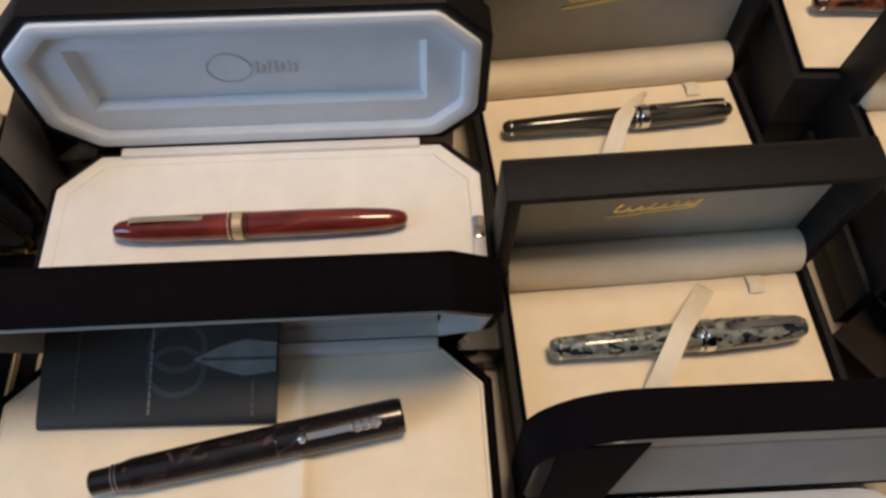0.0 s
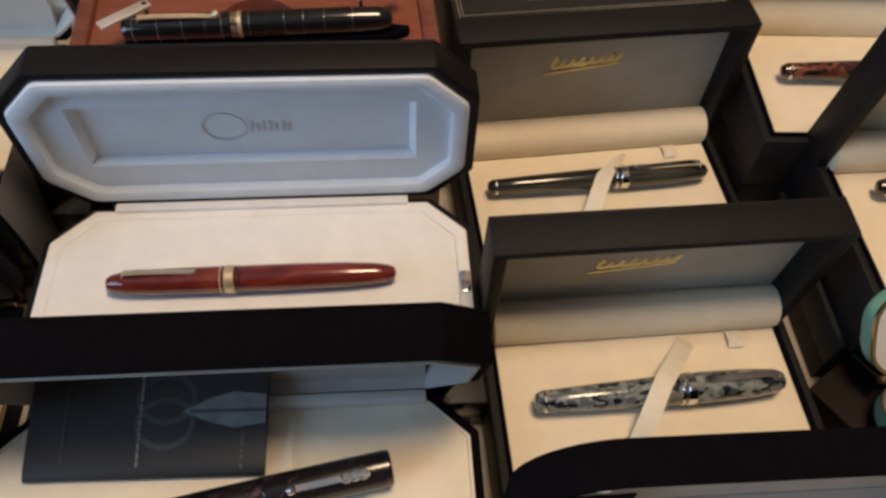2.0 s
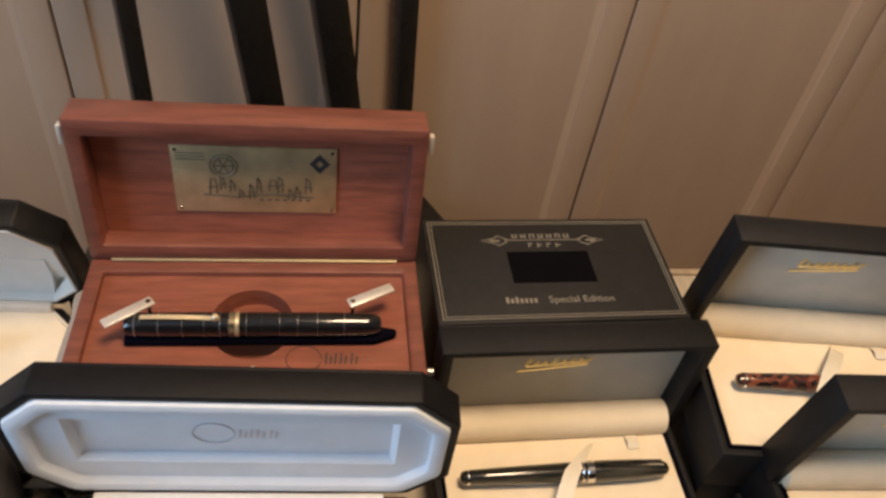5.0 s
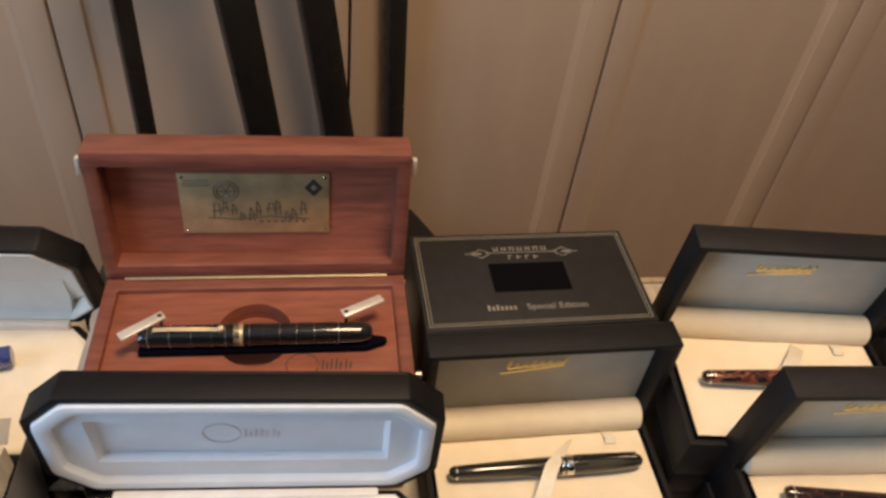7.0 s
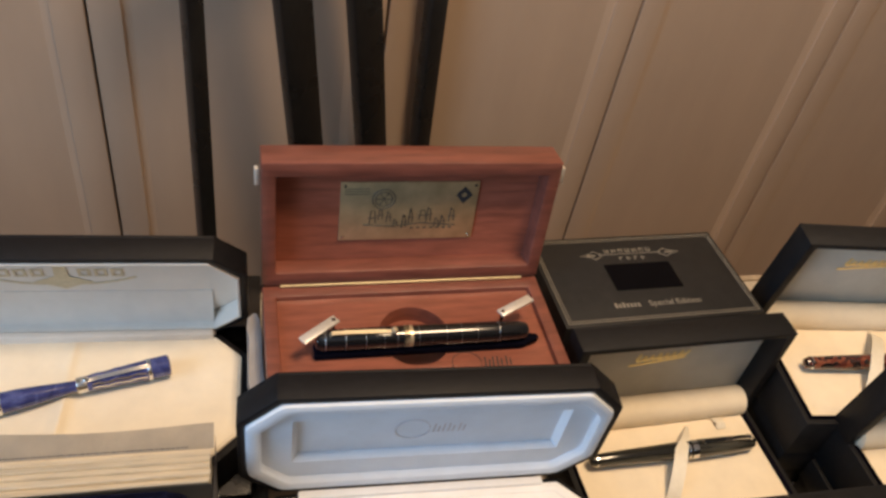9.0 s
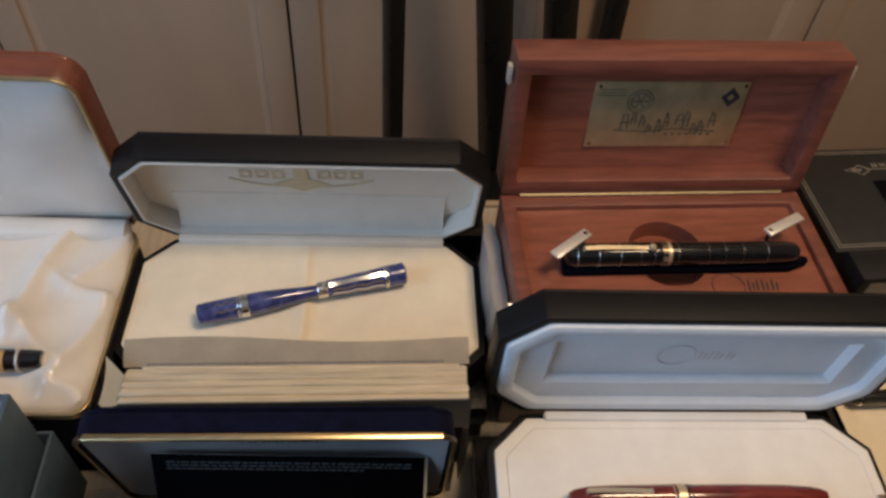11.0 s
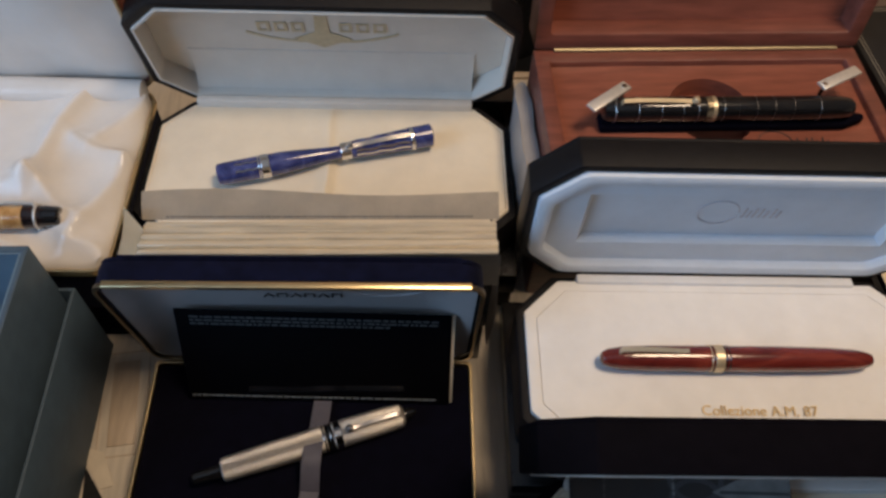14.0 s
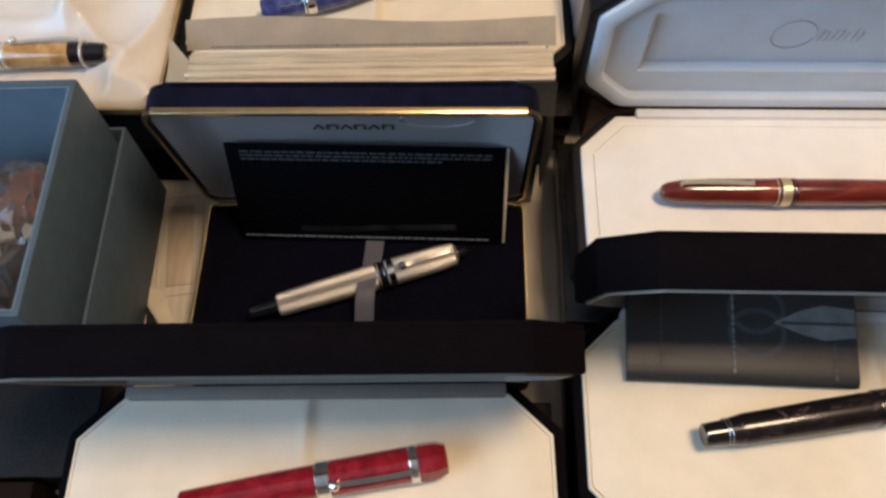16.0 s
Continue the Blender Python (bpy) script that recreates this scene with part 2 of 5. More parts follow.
GREY_NIB = material("grey_nib_print", (0.17, 0.18, 0.18), 0.5, vary=0.25, scale=90)
NIB_SHADE = material("dark_nib_print", (0.055, 0.062, 0.068), 0.5, vary=0.2, scale=60)
SLIDE = material("matte_silver_clasp", (0.80, 0.77, 0.71), 0.36, 0.6, vary=0.08, scale=300)
PLASTIC = material("clear_bag", (0.75, 0.74, 0.72), 0.12, vary=0.1, scale=60, bump=0.6, bump_scale=80)
PLASTIC.node_tree.nodes["Principled BSDF"].inputs["Transmission Weight"].default_value = 0.93
BAG_DARK = material("dark_packet", (0.03, 0.03, 0.045), 0.4, vary=0.4, scale=60)
BAG_RED = material("rust_packet", (0.30, 0.10, 0.06), 0.5, vary=0.4, scale=60)


# ---- building helpers ----
def part(name, bm, mat, parent, label="", sharp=32):
    """One mesh object under a thing or a part."""
    bmesh.ops.recalc_face_normals(bm, faces=bm.faces)
    for f in bm.faces:
        f.smooth = True
    lim = radians(sharp)
    for e in bm.edges:
        if len(e.link_faces) == 2:
            e.smooth = e.calc_face_angle(0.0) < lim
    me = bpy.data.meshes.new(name)
    bm.to_mesh(me)
    bm.free()
    me.materials.append(mat)
    ob = new(name, me)
    if parent is not None:
        ob.parent = parent
    if label:
        tagged(ob, label)
    return ob


def thing(name, m, label, category, group="", kind=""):
    ob = new(name)
    ob.empty_display_size = 0.02
    ob.matrix_world = m
    return tagged(ob, label, category, group, kind)


def prism(bm, pts, z0, z1, bevel=0.0, seg=2):
    lo = [bm.verts.new((x, y, z0)) for x, y in pts]
    hi = [bm.verts.new((x, y, z1)) for x, y in pts]
    n = len(pts)
    faces = [bm.faces.new(lo[::-1]), bm.faces.new(hi)]
    for i in range(n):
        faces.append(bm.faces.new((lo[i], lo[(i + 1) % n], hi[(i + 1) % n], hi[i])))
    if bevel:
        edges = {e for f in faces for e in f.edges}
        bmesh.ops.bevel(bm, geom=list(edges), offset=bevel, segments=seg, profile=0.5, affect="EDGES")
    return bm


def box(x0, x1, y0, y1, z0, z1, bevel=0.0, seg=2, bm=None):
    return prism(bm or bmesh.new(), [(x0, y0), (x1, y0), (x1, y1), (x0, y1)], z0, z1, bevel, seg)


def ring(bm, outer, inner, z0, z1, bevel=0.0):
    """A frame between two outlines of equally many corners."""
    n = len(outer)
    vs = [[bm.verts.new((x, y, z)) for x, y in pts] for pts, z in ((outer, z0), (outer, z1), (inner, z1), (inner, z0))]
    faces = []
    for k in range(4):
        a, b = vs[k], vs[(k + 1) % 4]
        for i in range(n):
            j = (i + 1) % n
            faces.append(bm.faces.new((a[i], a[j], b[j], b[i])))
    if bevel:
        edges = {e for f in faces for e in f.edges if e.calc_length() > bevel * 2.2}
        bmesh.ops.bevel(bm, geom=list(edges), offset=bevel, segments=2, profile=0.5, affect="EDGES")
    return bm


def octagon(h, y0, y1, c):
    return [(-h + c, y0), (h - c, y0), (h, y0 + c), (h, y1 - c), (h - c, y1), (-h + c, y1), (-h, y1 - c), (-h, y0 + c)]


def rounded(h, y0, y1, r, seg=6):
    pts = []
    for cx, cy, a0 in ((h - r, y0 + r, -90), (h - r, y1 - r, 0), (-h + r, y1 - r, 90), (-h + r, y0 + r, 180)):
        for k in range(seg + 1):
            a = radians(a0 + 90 * k / seg)
            pts.append((cx + r * math.cos(a), cy + r * math.sin(a)))
    return pts


def arched(h, y0, y1, r, seg=10):
    """Square at the bottom, rounded at the top."""
    pts = [(-h, y0), (h, y0)]
    for cx, a0 in ((h - r, 0), (-h + r, 90)):
        for k in range(seg + 1):
            a = radians(a0 + 90 * k / seg)
            pts.append((cx + r * math.cos(a), y1 - r + r * math.sin(a)))
    return pts


def rect(h, y0, y1):
    return [(-h, y0), (h, y0), (h, y1), (-h, y1)]


def moved(bm, m):
    bmesh.ops.transform(bm, matrix=m, verts=bm.verts)
    return bm


UPRIGHT = Matrix(((1, 0, 0, 0), (0, 0, 1, 0), (0, 1, 0, 0), (0, 0, 0, 1)))


def lean(y, z, degrees):
    """From a lid's own plane (across, up from the hinge, depth backwards) to its box; degrees forward."""
    return Matrix.Translation((0, y, z)) @ Matrix.Rotation(radians(degrees), 4, "X") @ UPRIGHT


def lathe(profile, seg=28):
    """A turned body along x from (along, radius) pairs."""
    bm = bmesh.new()
    rows = []
    for x, r in profile:
        rows.append([bm.verts.new((x, r * math.cos(2 * math.pi * k / seg), r * math.sin(2 * math.pi * k / seg))) for k in range(seg)])
    for a, b in zip(rows, rows[1:]):
        for k in range(seg):
            bm.faces.new((a[k], a[(k + 1) % seg], b[(k + 1) % seg], b[k]))
    bm.faces.new(rows[0][::-1])
    bm.faces.new(rows[-1])
    return bm


def fluted(profile, ribs=38, depth=0.022):
    """A turned body along x with fine ribs along its length."""
    bm = lathe(profile, ribs * 4)
    for v in bm.verts:
        k = 1 + depth * math.cos(ribs * math.atan2(v.co.z, v.co.y))
        v.co.y, v.co.z = v.co.y * k, v.co.z * k
    return bm


def strip(path, width, thick, normal=(0, 0, 1), bm=None):
    """A flat band that follows a path; its width lies across path and normal."""
    bm = bm or bmesh.new()
    path = [Vector(p) for p in path]
    nv = Vector(normal)
    rows = []
    for i, p in enumerate(path):
        d = (path[min(i + 1, len(path) - 1)] - path[max(i - 1, 0)]).normalized()
        s = d.cross(nv).normalized() * (width[i] if isinstance(width, list) else width) / 2
        u = s.cross(d).normalized() * thick / 2
        rows.append([bm.verts.new(p + a) for a in (s + u, -s + u, -s - u, s - u)])
    for a, b in zip(rows, rows[1:]):
        for k in range(4):
            bm.faces.new((a[k], a[(k + 1) % 4], b[(k + 1) % 4], b[k]))
    bm.faces.new(rows[0])
    bm.faces.new(rows[-1][::-1])
    return bm


def tube(path, r, seg=8, bm=None):
    bm = bm or bmesh.new()
    path = [Vector(p) for p in path]
    rows = []
    for i, p in enumerate(path):
        d = (path[min(i + 1, len(path) - 1)] - path[max(i - 1, 0)]).normalized()
        side = d.cross(Vector((0.123, 0.2, 0.97))).normalized()
        up = side.cross(d)
        rr = r[i] if isinstance(r, (list, tuple)) else r
        rows.append([bm.verts.new(p + (side * math.cos(2 * math.pi * k / seg) + up * math.sin(2 * math.pi * k / seg)) * rr) for k in range(seg)])
    for a, b in zip(rows, rows[1:]):
        for k in range(seg):
            bm.faces.new((a[k], a[(k + 1) % seg], b[(k + 1) % seg], b[k]))
    bm.faces.new(rows[0][::-1])
    bm.faces.new(rows[-1])
    return bm


def lettering(name, body, size, mat, parent, m, label="", shear=0.0):
    cu = bpy.data.curves.new(name, "FONT")
    cu.body, cu.size, cu.extrude, cu.align_x, cu.shear = body, size, 0.00012, "CENTER", shear
    tmp = bpy.data.objects.new(name, cu)
    scene.collection.objects.link(tmp)
    dg = bpy.context.evaluated_depsgraph_get()
    me = bpy.data.meshes.new_from_object(tmp.evaluated_get(dg))
    bpy.data.objects.remove(tmp)
    me.transform(m)
    me.materials.clear()
    me.materials.append(mat)
    ob = new(name, me)
    ob.parent = parent
    if label:
        tagged(ob, label)
    return ob


def cushion(outline, z, rise, mat, name, parent, n=26, wave=0.0, seed=0.0, fold=None, label="", creases=()):
    """A soft padded sheet over an outline, a little domed, with folds."""
    xs, ys = [p[0] for p in outline], [p[1] for p in outline]
    bm = bmesh.new()
    bm.faces.new([bm.verts.new((x, y, 0)) for x, y in outline])
    nx, ny = n, max(6, int(n * (max(ys) - min(ys)) / (max(xs) - min(xs))))
    for k in range(1, nx):
        c = min(xs) + (max(xs) - min(xs)) * k / nx
        bmesh.ops.bisect_plane(bm, geom=bm.verts[:] + bm.edges[:] + bm.faces[:], plane_co=(c, 0, 0), plane_no=(1, 0, 0))
    for k in range(1, ny):
        c = min(ys) + (max(ys) - min(ys)) * k / ny
        bmesh.ops.bisect_plane(bm, geom=bm.verts[:] + bm.edges[:] + bm.faces[:], plane_co=(0, c, 0), plane_no=(0, 1, 0))
    for k in range(-4, 5) if fold is not None else ():
        bmesh.ops.bisect_plane(bm, geom=bm.verts[:] + bm.edges[:] + bm.faces[:], plane_co=(fold + k * 0.0017, 0, 0), plane_no=(1, 0, 0))
    rim = [v for v in bm.verts if v.is_boundary]
    edge = set(rim)
    for v in bm.verts:
        e = min((v.co.x - min(xs)), (max(xs) - v.co.x), (v.co.y - min(ys)), (max(ys) - v.co.y))
        h = rise * (1 - math.exp(-max(e, 0) / 0.006)) if v not in edge else 0.0
        if wave and v not in edge:
            q = Vector((v.co.x * 22 + seed, v.co.y * 22, seed))
            h += wave * noise.noise(q)
        for ax, ay, bx, by, amp, wl, wr in creases:
            if v in edge:
                break
            d, o = Vector((bx - ax, by - ay)), Vector((v.co.x - ax, v.co.y - ay))
            t = o.dot(d) / d.length_squared
            off = d.cross(o) / d.length + 0.003 * math.sin(t * 4 + ax * 90)
            past = max(0.0, -t, t - 1) * d.length
            h += amp * math.exp(-(math.hypot(off, 0.0028) - 0.0028) / (wl if off > 0 else wr) - past / 0.010)
        if fold is not None and v not in edge:
            d = v.co.x - fold - 0.0012 * math.sin(v.co.y * 70)
            h += 0.0048 * math.exp(-(math.hypot(d, 0.0012) - 0.0012) / (0.0020 if d > 0 else 0.0075)) * (0.7 + 0.3 * math.sin(v.co.y * 60))
        v.co.z = z + (max(h, 0.0004) if v not in edge else h)
    down = bmesh.ops.extrude_face_region(bm, geom=bm.faces[:])
    for v in down["geom"]:
        if isinstance(v, bmesh.types.BMVert):
            v.co.z = z - 0.004
    return part(name, bm, mat, parent, label, sharp=60)


# ---- the room ----
ROOM = pose(0.2, 1.12, 0, 0, 0, 7)


def structure(name, bm, mat, label, category, m=ROOM):
    ob = part(name, bm, mat, None, label)
    ob.matrix_world = m
    return tagged(ob, "", category, "", "structure")


structure("floor", box(-1.6, 2.6, -3.7, 0.3, -0.05, 0.0), FLOOR_WOOD, "brown wooden floor under the table", "floor")
structure("ceiling", box(-1.6, 2.6, -3.7, 0.3, 2.40, 2.45), WHITE_PAINT, "plain white painted ceiling", "ceiling")
structure("wall_north", box(-1.6, 2.6, 0.06, 0.16, 0.0, 2.4), WALL_PAINT, "beige wall behind the tall cupboard doors", "wall")
west = box(-1.7, -1.6, -3.7, -2.0, 0.0, 2.4)
box(-1.7, -1.6, -0.8, 0.3, 0.0, 2.4, bm=west)
box(-1.7, -1.6, -2.0, -0.8, 0.0, 1.0, bm=west)
box(-1.7, -1.6, -2.0, -0.8, 2.1, 2.4, bm=west)
structure("wall_west", west, WALL_PAINT, "beige side wall with a window opening", "wall")
structure("wall_east", box(2.6, 2.7, -3.7, 0.3, 0.0, 2.4), WALL_PAINT, "plain beige painted side wall", "wall")
structure("wall_south", box(-1.6, 2.6, -3.7, -3.6, 0.0, 2.4), WALL_PAINT, "plain beige wall facing the cupboards", "wall")
win = thing("window_1", ROOM @ pose(-1.65, -1.4, 1.0, 0, 0, 90), "white framed window letting in daylight", "window", "", "structure")
part("window_frame", moved(ring(bmesh.new(), rect(0.60, 0, 1.10), rect(0.545, 0.055, 1.045), 0, 0.05, 0.004), UPRIGHT), WHITE_PAINT, win)
part("window_sill", box(-0.63, 0.63, -0.16, 0.0, -0.03, 0.0, 0.004), WHITE_PAINT, win)
lamp = thing("ceiling_lamp", pose(0.50, 0.27, 2.34), "flat white ceiling lamp with a warm light", "lamp")
part("lamp_housing", prism(bmesh.new(), rounded(0.2, -0.2, 0.2, 0.03), 0.0, 0.06, 0.004), WHITE_PAINT, lamp)


# cupboard doors: stiles and rails round a sunk panel, with a bevelled edge
def cupboard_door(i, s):
    w = 0.394
    door = thing("door_%d" % (i + 1), ROOM @ pose(s, 0, 0.02), "tall beige painted cupboard door with a sunk panel", "door", "cupboard doors", "structure")
    outer = [(0.0008, 0.0), (w, 0.0), (w, 2.3), (0.0008, 2.3)]
    inner = [(0.042, 0.10), (w - 0.042, 0.10), (w - 0.042, 2.2), (0.042, 2.2)]
    mat = DOOR_WOOD
    part("stile_frame", moved(ring(bmesh.new(), outer, inner, 0.0, 0.022, 0.002), UPRIGHT), mat, door)
    slope = bmesh.new()
    inner2 = [(0.054, 0.112), (w - 0.054, 0.112), (w - 0.054, 2.188), (0.054, 2.188)]
    a = [slope.verts.new((x, 0.004, z)) for x, z in inner]
    b = [slope.verts.new((x, 0.0085, z)) for x, z in inner2]
    for k in range(4):
        slope.faces.new((a[k], a[(k + 1) % 4], b[(k + 1) % 4], b[k]))
    part("panel_moulding", slope, mat, door)
    part("panel", box(0.053, w - 0.053, 0.0083, 0.020, 0.111, 2.189), mat, door)


for i in range(7):
    cupboard_door(i, -1.175 + i * 0.397)
structure("trim", box(-1.3, 1.75, 0.030, 0.036, 0.0, 2.34), GROOVE, "dark gap behind the cupboard doors", "trim")

# the table
TABLE = 0.75
table = thing("table", pose(0.2, 0.10, 0, 0, 0, 4.6), "pale wooden table covered with open pen boxes", "table")
part("tabletop", box(-0.78, 0.95, -0.55, 0.528, TABLE - 0.03, TABLE, 0.003), TABLE_WOOD, table)
part("table_edge", box(-0.78, 0.95, 0.5285, 0.536, TABLE - 0.03, TABLE + 0.001, 0.002), TABLE_DARK, table, "darker edge strip")
for sx in (-0.72, 0.89):
    for sy in (-0.49, 0.49):
        part("table_leg", box(sx - 0.03, sx + 0.03, sy - 0.03, sy + 0.03, 0, TABLE - 0.031, 0.004), TABLE_WOOD, table)
IN = pose(0.2, 0.10, 0, 0, 0, 4.6).inverted() @ pose(-0.1835, 0.2995, TABLE, 0, 0, 10.5)
part("inlay", moved(box(-0.0085, 0.0085, -0.0295, 0.0295, 0, 0.0010, 0.0003), IN), TABLE_DARK, table, "darker wooden inlay panel")
part("inlay_line", moved(ring(bmesh.new(), rect(0.0150, -0.0365, 0.0365), rect(0.0143, -0.0358, 0.0358), 0, 0.0006), IN), TABLE_DARK, table)


# slatted chair behind the table
chair = thing("chair", pose(-0.022, 0.91, 0, 0, 0, 32), "black lacquered wooden chair with a tall slatted back", "chair")
for nm, u0, wd, tilt in (("back_post", -0.002, 0.021, 0.0), ("back_slat", 0.233, 0.045, 7.0), ("back_slat", 0.361, 0.045, 8.6), ("back_post", 0.386, 0.028, 2.3)):
    bm = box(-wd / 2, wd / 2, -0.011, 0.011, 0.0 if "post" in nm else 0.40, 1.06, 0.003)
    part(nm, moved(bm, Matrix.Translation((u0, 0, 0)) @ Matrix.Rotation(radians(-tilt), 4, "Y")), CHAIR_BLACK, chair)
part("top_rail", box(-0.02, 0.37, -0.012, 0.012, 1.06, 1.12, 0.004), CHAIR_BLACK, chair)
part("lower_rail", box(-0.002, 0.38, -0.010, 0.010, 0.36, 0.415, 0.003), CHAIR_BLACK, chair)
part("seat", box(-0.02, 0.40, -0.36, -0.012, 0.42, 0.45, 0.006), CHAIR_BLACK, chair)
for u0 in (0.0, 0.38):
    part("front_leg", box(u0 - 0.015, u0 + 0.015, -0.35, -0.32, 0, 0.42, 0.003), CHAIR_BLACK, chair)


# ---- marks for logos: plain shapes only ----
def script_mark(parent, m, size, mat, name="gold_mark"):
    """Slanted looping stroke with an underline."""
    pts = []
    for k in range(120):
        t = k / 119
        a = t * 7.5 * 2 * math.pi
        tall = 2.4 if t < 0.10 or 0.19 < t < 0.27 or 0.74 < t < 0.82 else (1.5 if 0.40 < t < 0.50 else 1.0)
        y = 0.052 * math.sin(a) * (tall if math.sin(a) > 0 or 0.40 < t < 0.50 else 1.0)
        pts.append((t - 0.5 + 0.030 * math.cos(a) + 0.4 * y, y + 0.02 + 0.05 * t, 0.0))
    bm = strip([Vector(p) * size for p in pts], 0.052 * size, 0.0005)
    strip([Vector(p) * size for p in ((-0.58, -0.13, 0), (-0.1, -0.09, 0), (0.46, -0.035, 0))], 0.042 * size, 0.0005, bm=bm)
    return part(name, moved(bm, m), mat, parent)


def ring_mark(parent, m, size, mat, name="emboss_mark", tail=3):
    """A large ring followed by small upright blocks."""
    circle = [(math.cos(a * math.pi / 14) * 0.26 - 0.3, math.sin(a * math.pi / 14) * 0.24, 0) for a in range(28)]
    part(name, moved(tube([Vector(p) * size for p in circle], 0.007 * size, 5), m), mat, parent)
    x = 0.02
    for k in range(tail):
        for dx, h in ((0.0, 0.2), (0.07, 0.15), (0.14, 0.2))[: 3 if k == 0 else 2]:
            part("stroke_mark", moved(strip([Vector((x + dx, -0.1, 0)) * size, Vector((x + dx + 0.02, -0.1 + h, 0)) * size], 0.026 * size, 0.0003), m), mat, parent)
        x += 0.22 if k == 0 else 0.16


def block_mark(parent, m, size, mat, n=6, name="print_mark"):
    """A row of wide squat blocks, some open in the middle."""
    bm = bmesh.new()
    for k in range(n):
        x = (k - (n - 1) / 2) * size * 1.25
        if k % 2:
            strip([(x - size * 0.42, 0, 0), (x - size * 0.42, size * 0.8, 0), (x + size * 0.42, size * 0.8, 0), (x + size * 0.42, 0, 0)], size * 0.2, 0.0003, bm=bm)
        else:
            strip([(x - size * 0.45, 0, 0), (x, size * 0.85, 0), (x + size * 0.45, 0, 0)], size * 0.2, 0.0003, bm=bm)
    return part(name, moved(bm, m), mat, parent)


def bars(parent, m, w, rows, h, gap, mat, name="print_bar", seed=1):
    """Unreadable writing as broken bars."""
    rnd = random.Random(seed)
    bm = bmesh.new()
    for r in range(rows):
        x = -w / 2
        end = w / 2 * (1.0 if r < rows - 1 or rows == 1 else 0.6)
        while x < end:
            d = rnd.uniform(0.6, 2.2) * h * 2
            box(x, min(x + d, end), -r * gap - h / 2, -r * gap + h / 2, 0, 0.0003, bm=bm)
            x += d + h * rnd.uniform(0.5, 1.0)
    return part(name, moved(bm, m), mat, parent)


# ---- boxes with cut corners ----
def cut_corner_case(m, half, depth, cut, base_h, lid_h, lid_t, lean_deg, shell, lining, pad_mat, label, raised=True, fold=None, name="pen_case", back=0.0):
    """An open case with eight-sided base and lid; its origin lies under the middle of the hinge."""
    c = thing(name, m, label, "pen case", "pen cases with cut corners")
    s = 0.0045
    rim = 0.0075 if raised else 0.0022
    shell_bm = ring(bmesh.new(), octagon(half + s, -depth - s, s, cut + s * 0.4), octagon(half - 0.001, -depth + 0.001, -0.001, cut), 0.0, base_h - 0.003, 0.001)
    prism(shell_bm, octagon(half - 0.0005, -depth + 0.0005, -0.0005, cut), 0.0005, 0.004)
    part("base_shell", shell_bm, shell, c)
    part("base_rim", ring(bmesh.new(), octagon(half - 0.0004, -depth + 0.0004, -0.0004, cut), octagon(half - rim, -depth + rim, -rim, cut - rim * 0.4), base_h - 0.010, base_h + (0.0003 if raised else -0.0008), 0.0007), lining if rim > 0.005 else pad_mat, c)
    cushion(octagon(half - rim - 0.0002, -depth + rim + 0.0002, -rim - 0.0002, cut - rim * 0.4), base_h + (0.0002 if raised else -0.001), 0.0008 if raised else 0.002, pad_mat, "pad", c, wave=0.0008 if fold is not None else 0.0002, fold=fold)
    part("hinge_strip", box(-half + cut + (0.012 if raised else 0.002), half - cut - (0.012 if raised else 0.002), -0.0025, 0.0036, base_h - 0.004, base_h + (0.003 if raised else 0.0052), 0.0012), lining, c)
    L = lean(0.004 + back, base_h + (0.0022 if raised else 0.0012), lean_deg)
    lid_bm = ring(bmesh.new(), octagon(half + s, -s, lid_h + s, cut + s * 0.4), octagon(half - 0.0004, 0.0004, lid_h - 0.0004, cut), 0.002, lid_t, 0.0012)
    prism(lid_bm, octagon(half + s, -s, lid_h + s, cut + s * 0.4), lid_t - 0.0005, lid_t + 0.002, 0.0009)
    lid = part("lid", moved(lid_bm, L), shell, c)
    return c, lid, L


def lid_lining_stepped(lid, L, half, h, cut, t, lining):
    """Padded rim, sloping field and a sunk oblong."""
    part("lid_rim", moved(ring(bmesh.new(), octagon(half - 0.0006, 0.0006, h - 0.0006, cut), octagon(half - 0.010, 0.010, h - 0.010, cut - 0.004), -0.0005, 0.012, 0.003), L), lining, lid)
    o = octagon(half - 0.0095, 0.0095, h - 0.0095, cut - 0.004)
    bm = bmesh.new()
    hx, a, b = half - 0.029, 0.029, h - 0.023
    ring8 = [(-hx, a), (hx, a), (hx, a + 0.0001), (hx, b - 0.0001), (hx, b), (-hx, b), (-hx, b - 0.0001), (-hx, a + 0.0001)]
    va = [bm.verts.new((x, y, 0.0055)) for x, y in o]
    vb = [bm.verts.new((x, y, 0.0048)) for x, y in ring8]
    vc = [bm.verts.new((x * 0.962, (y - (a + b) / 2) * 0.90 + (a + b) / 2, t - 0.0105)) for x, y in ring8]
    for p, q in ((va, vb), (vb, vc)):
        for k in range(8):
            bm.faces.new((p[k], p[(k + 1) % 8], q[(k + 1) % 8], q[k]))
    bm.faces.new(vc)
    part("lid_panel", moved(bm, L), lining, lid)


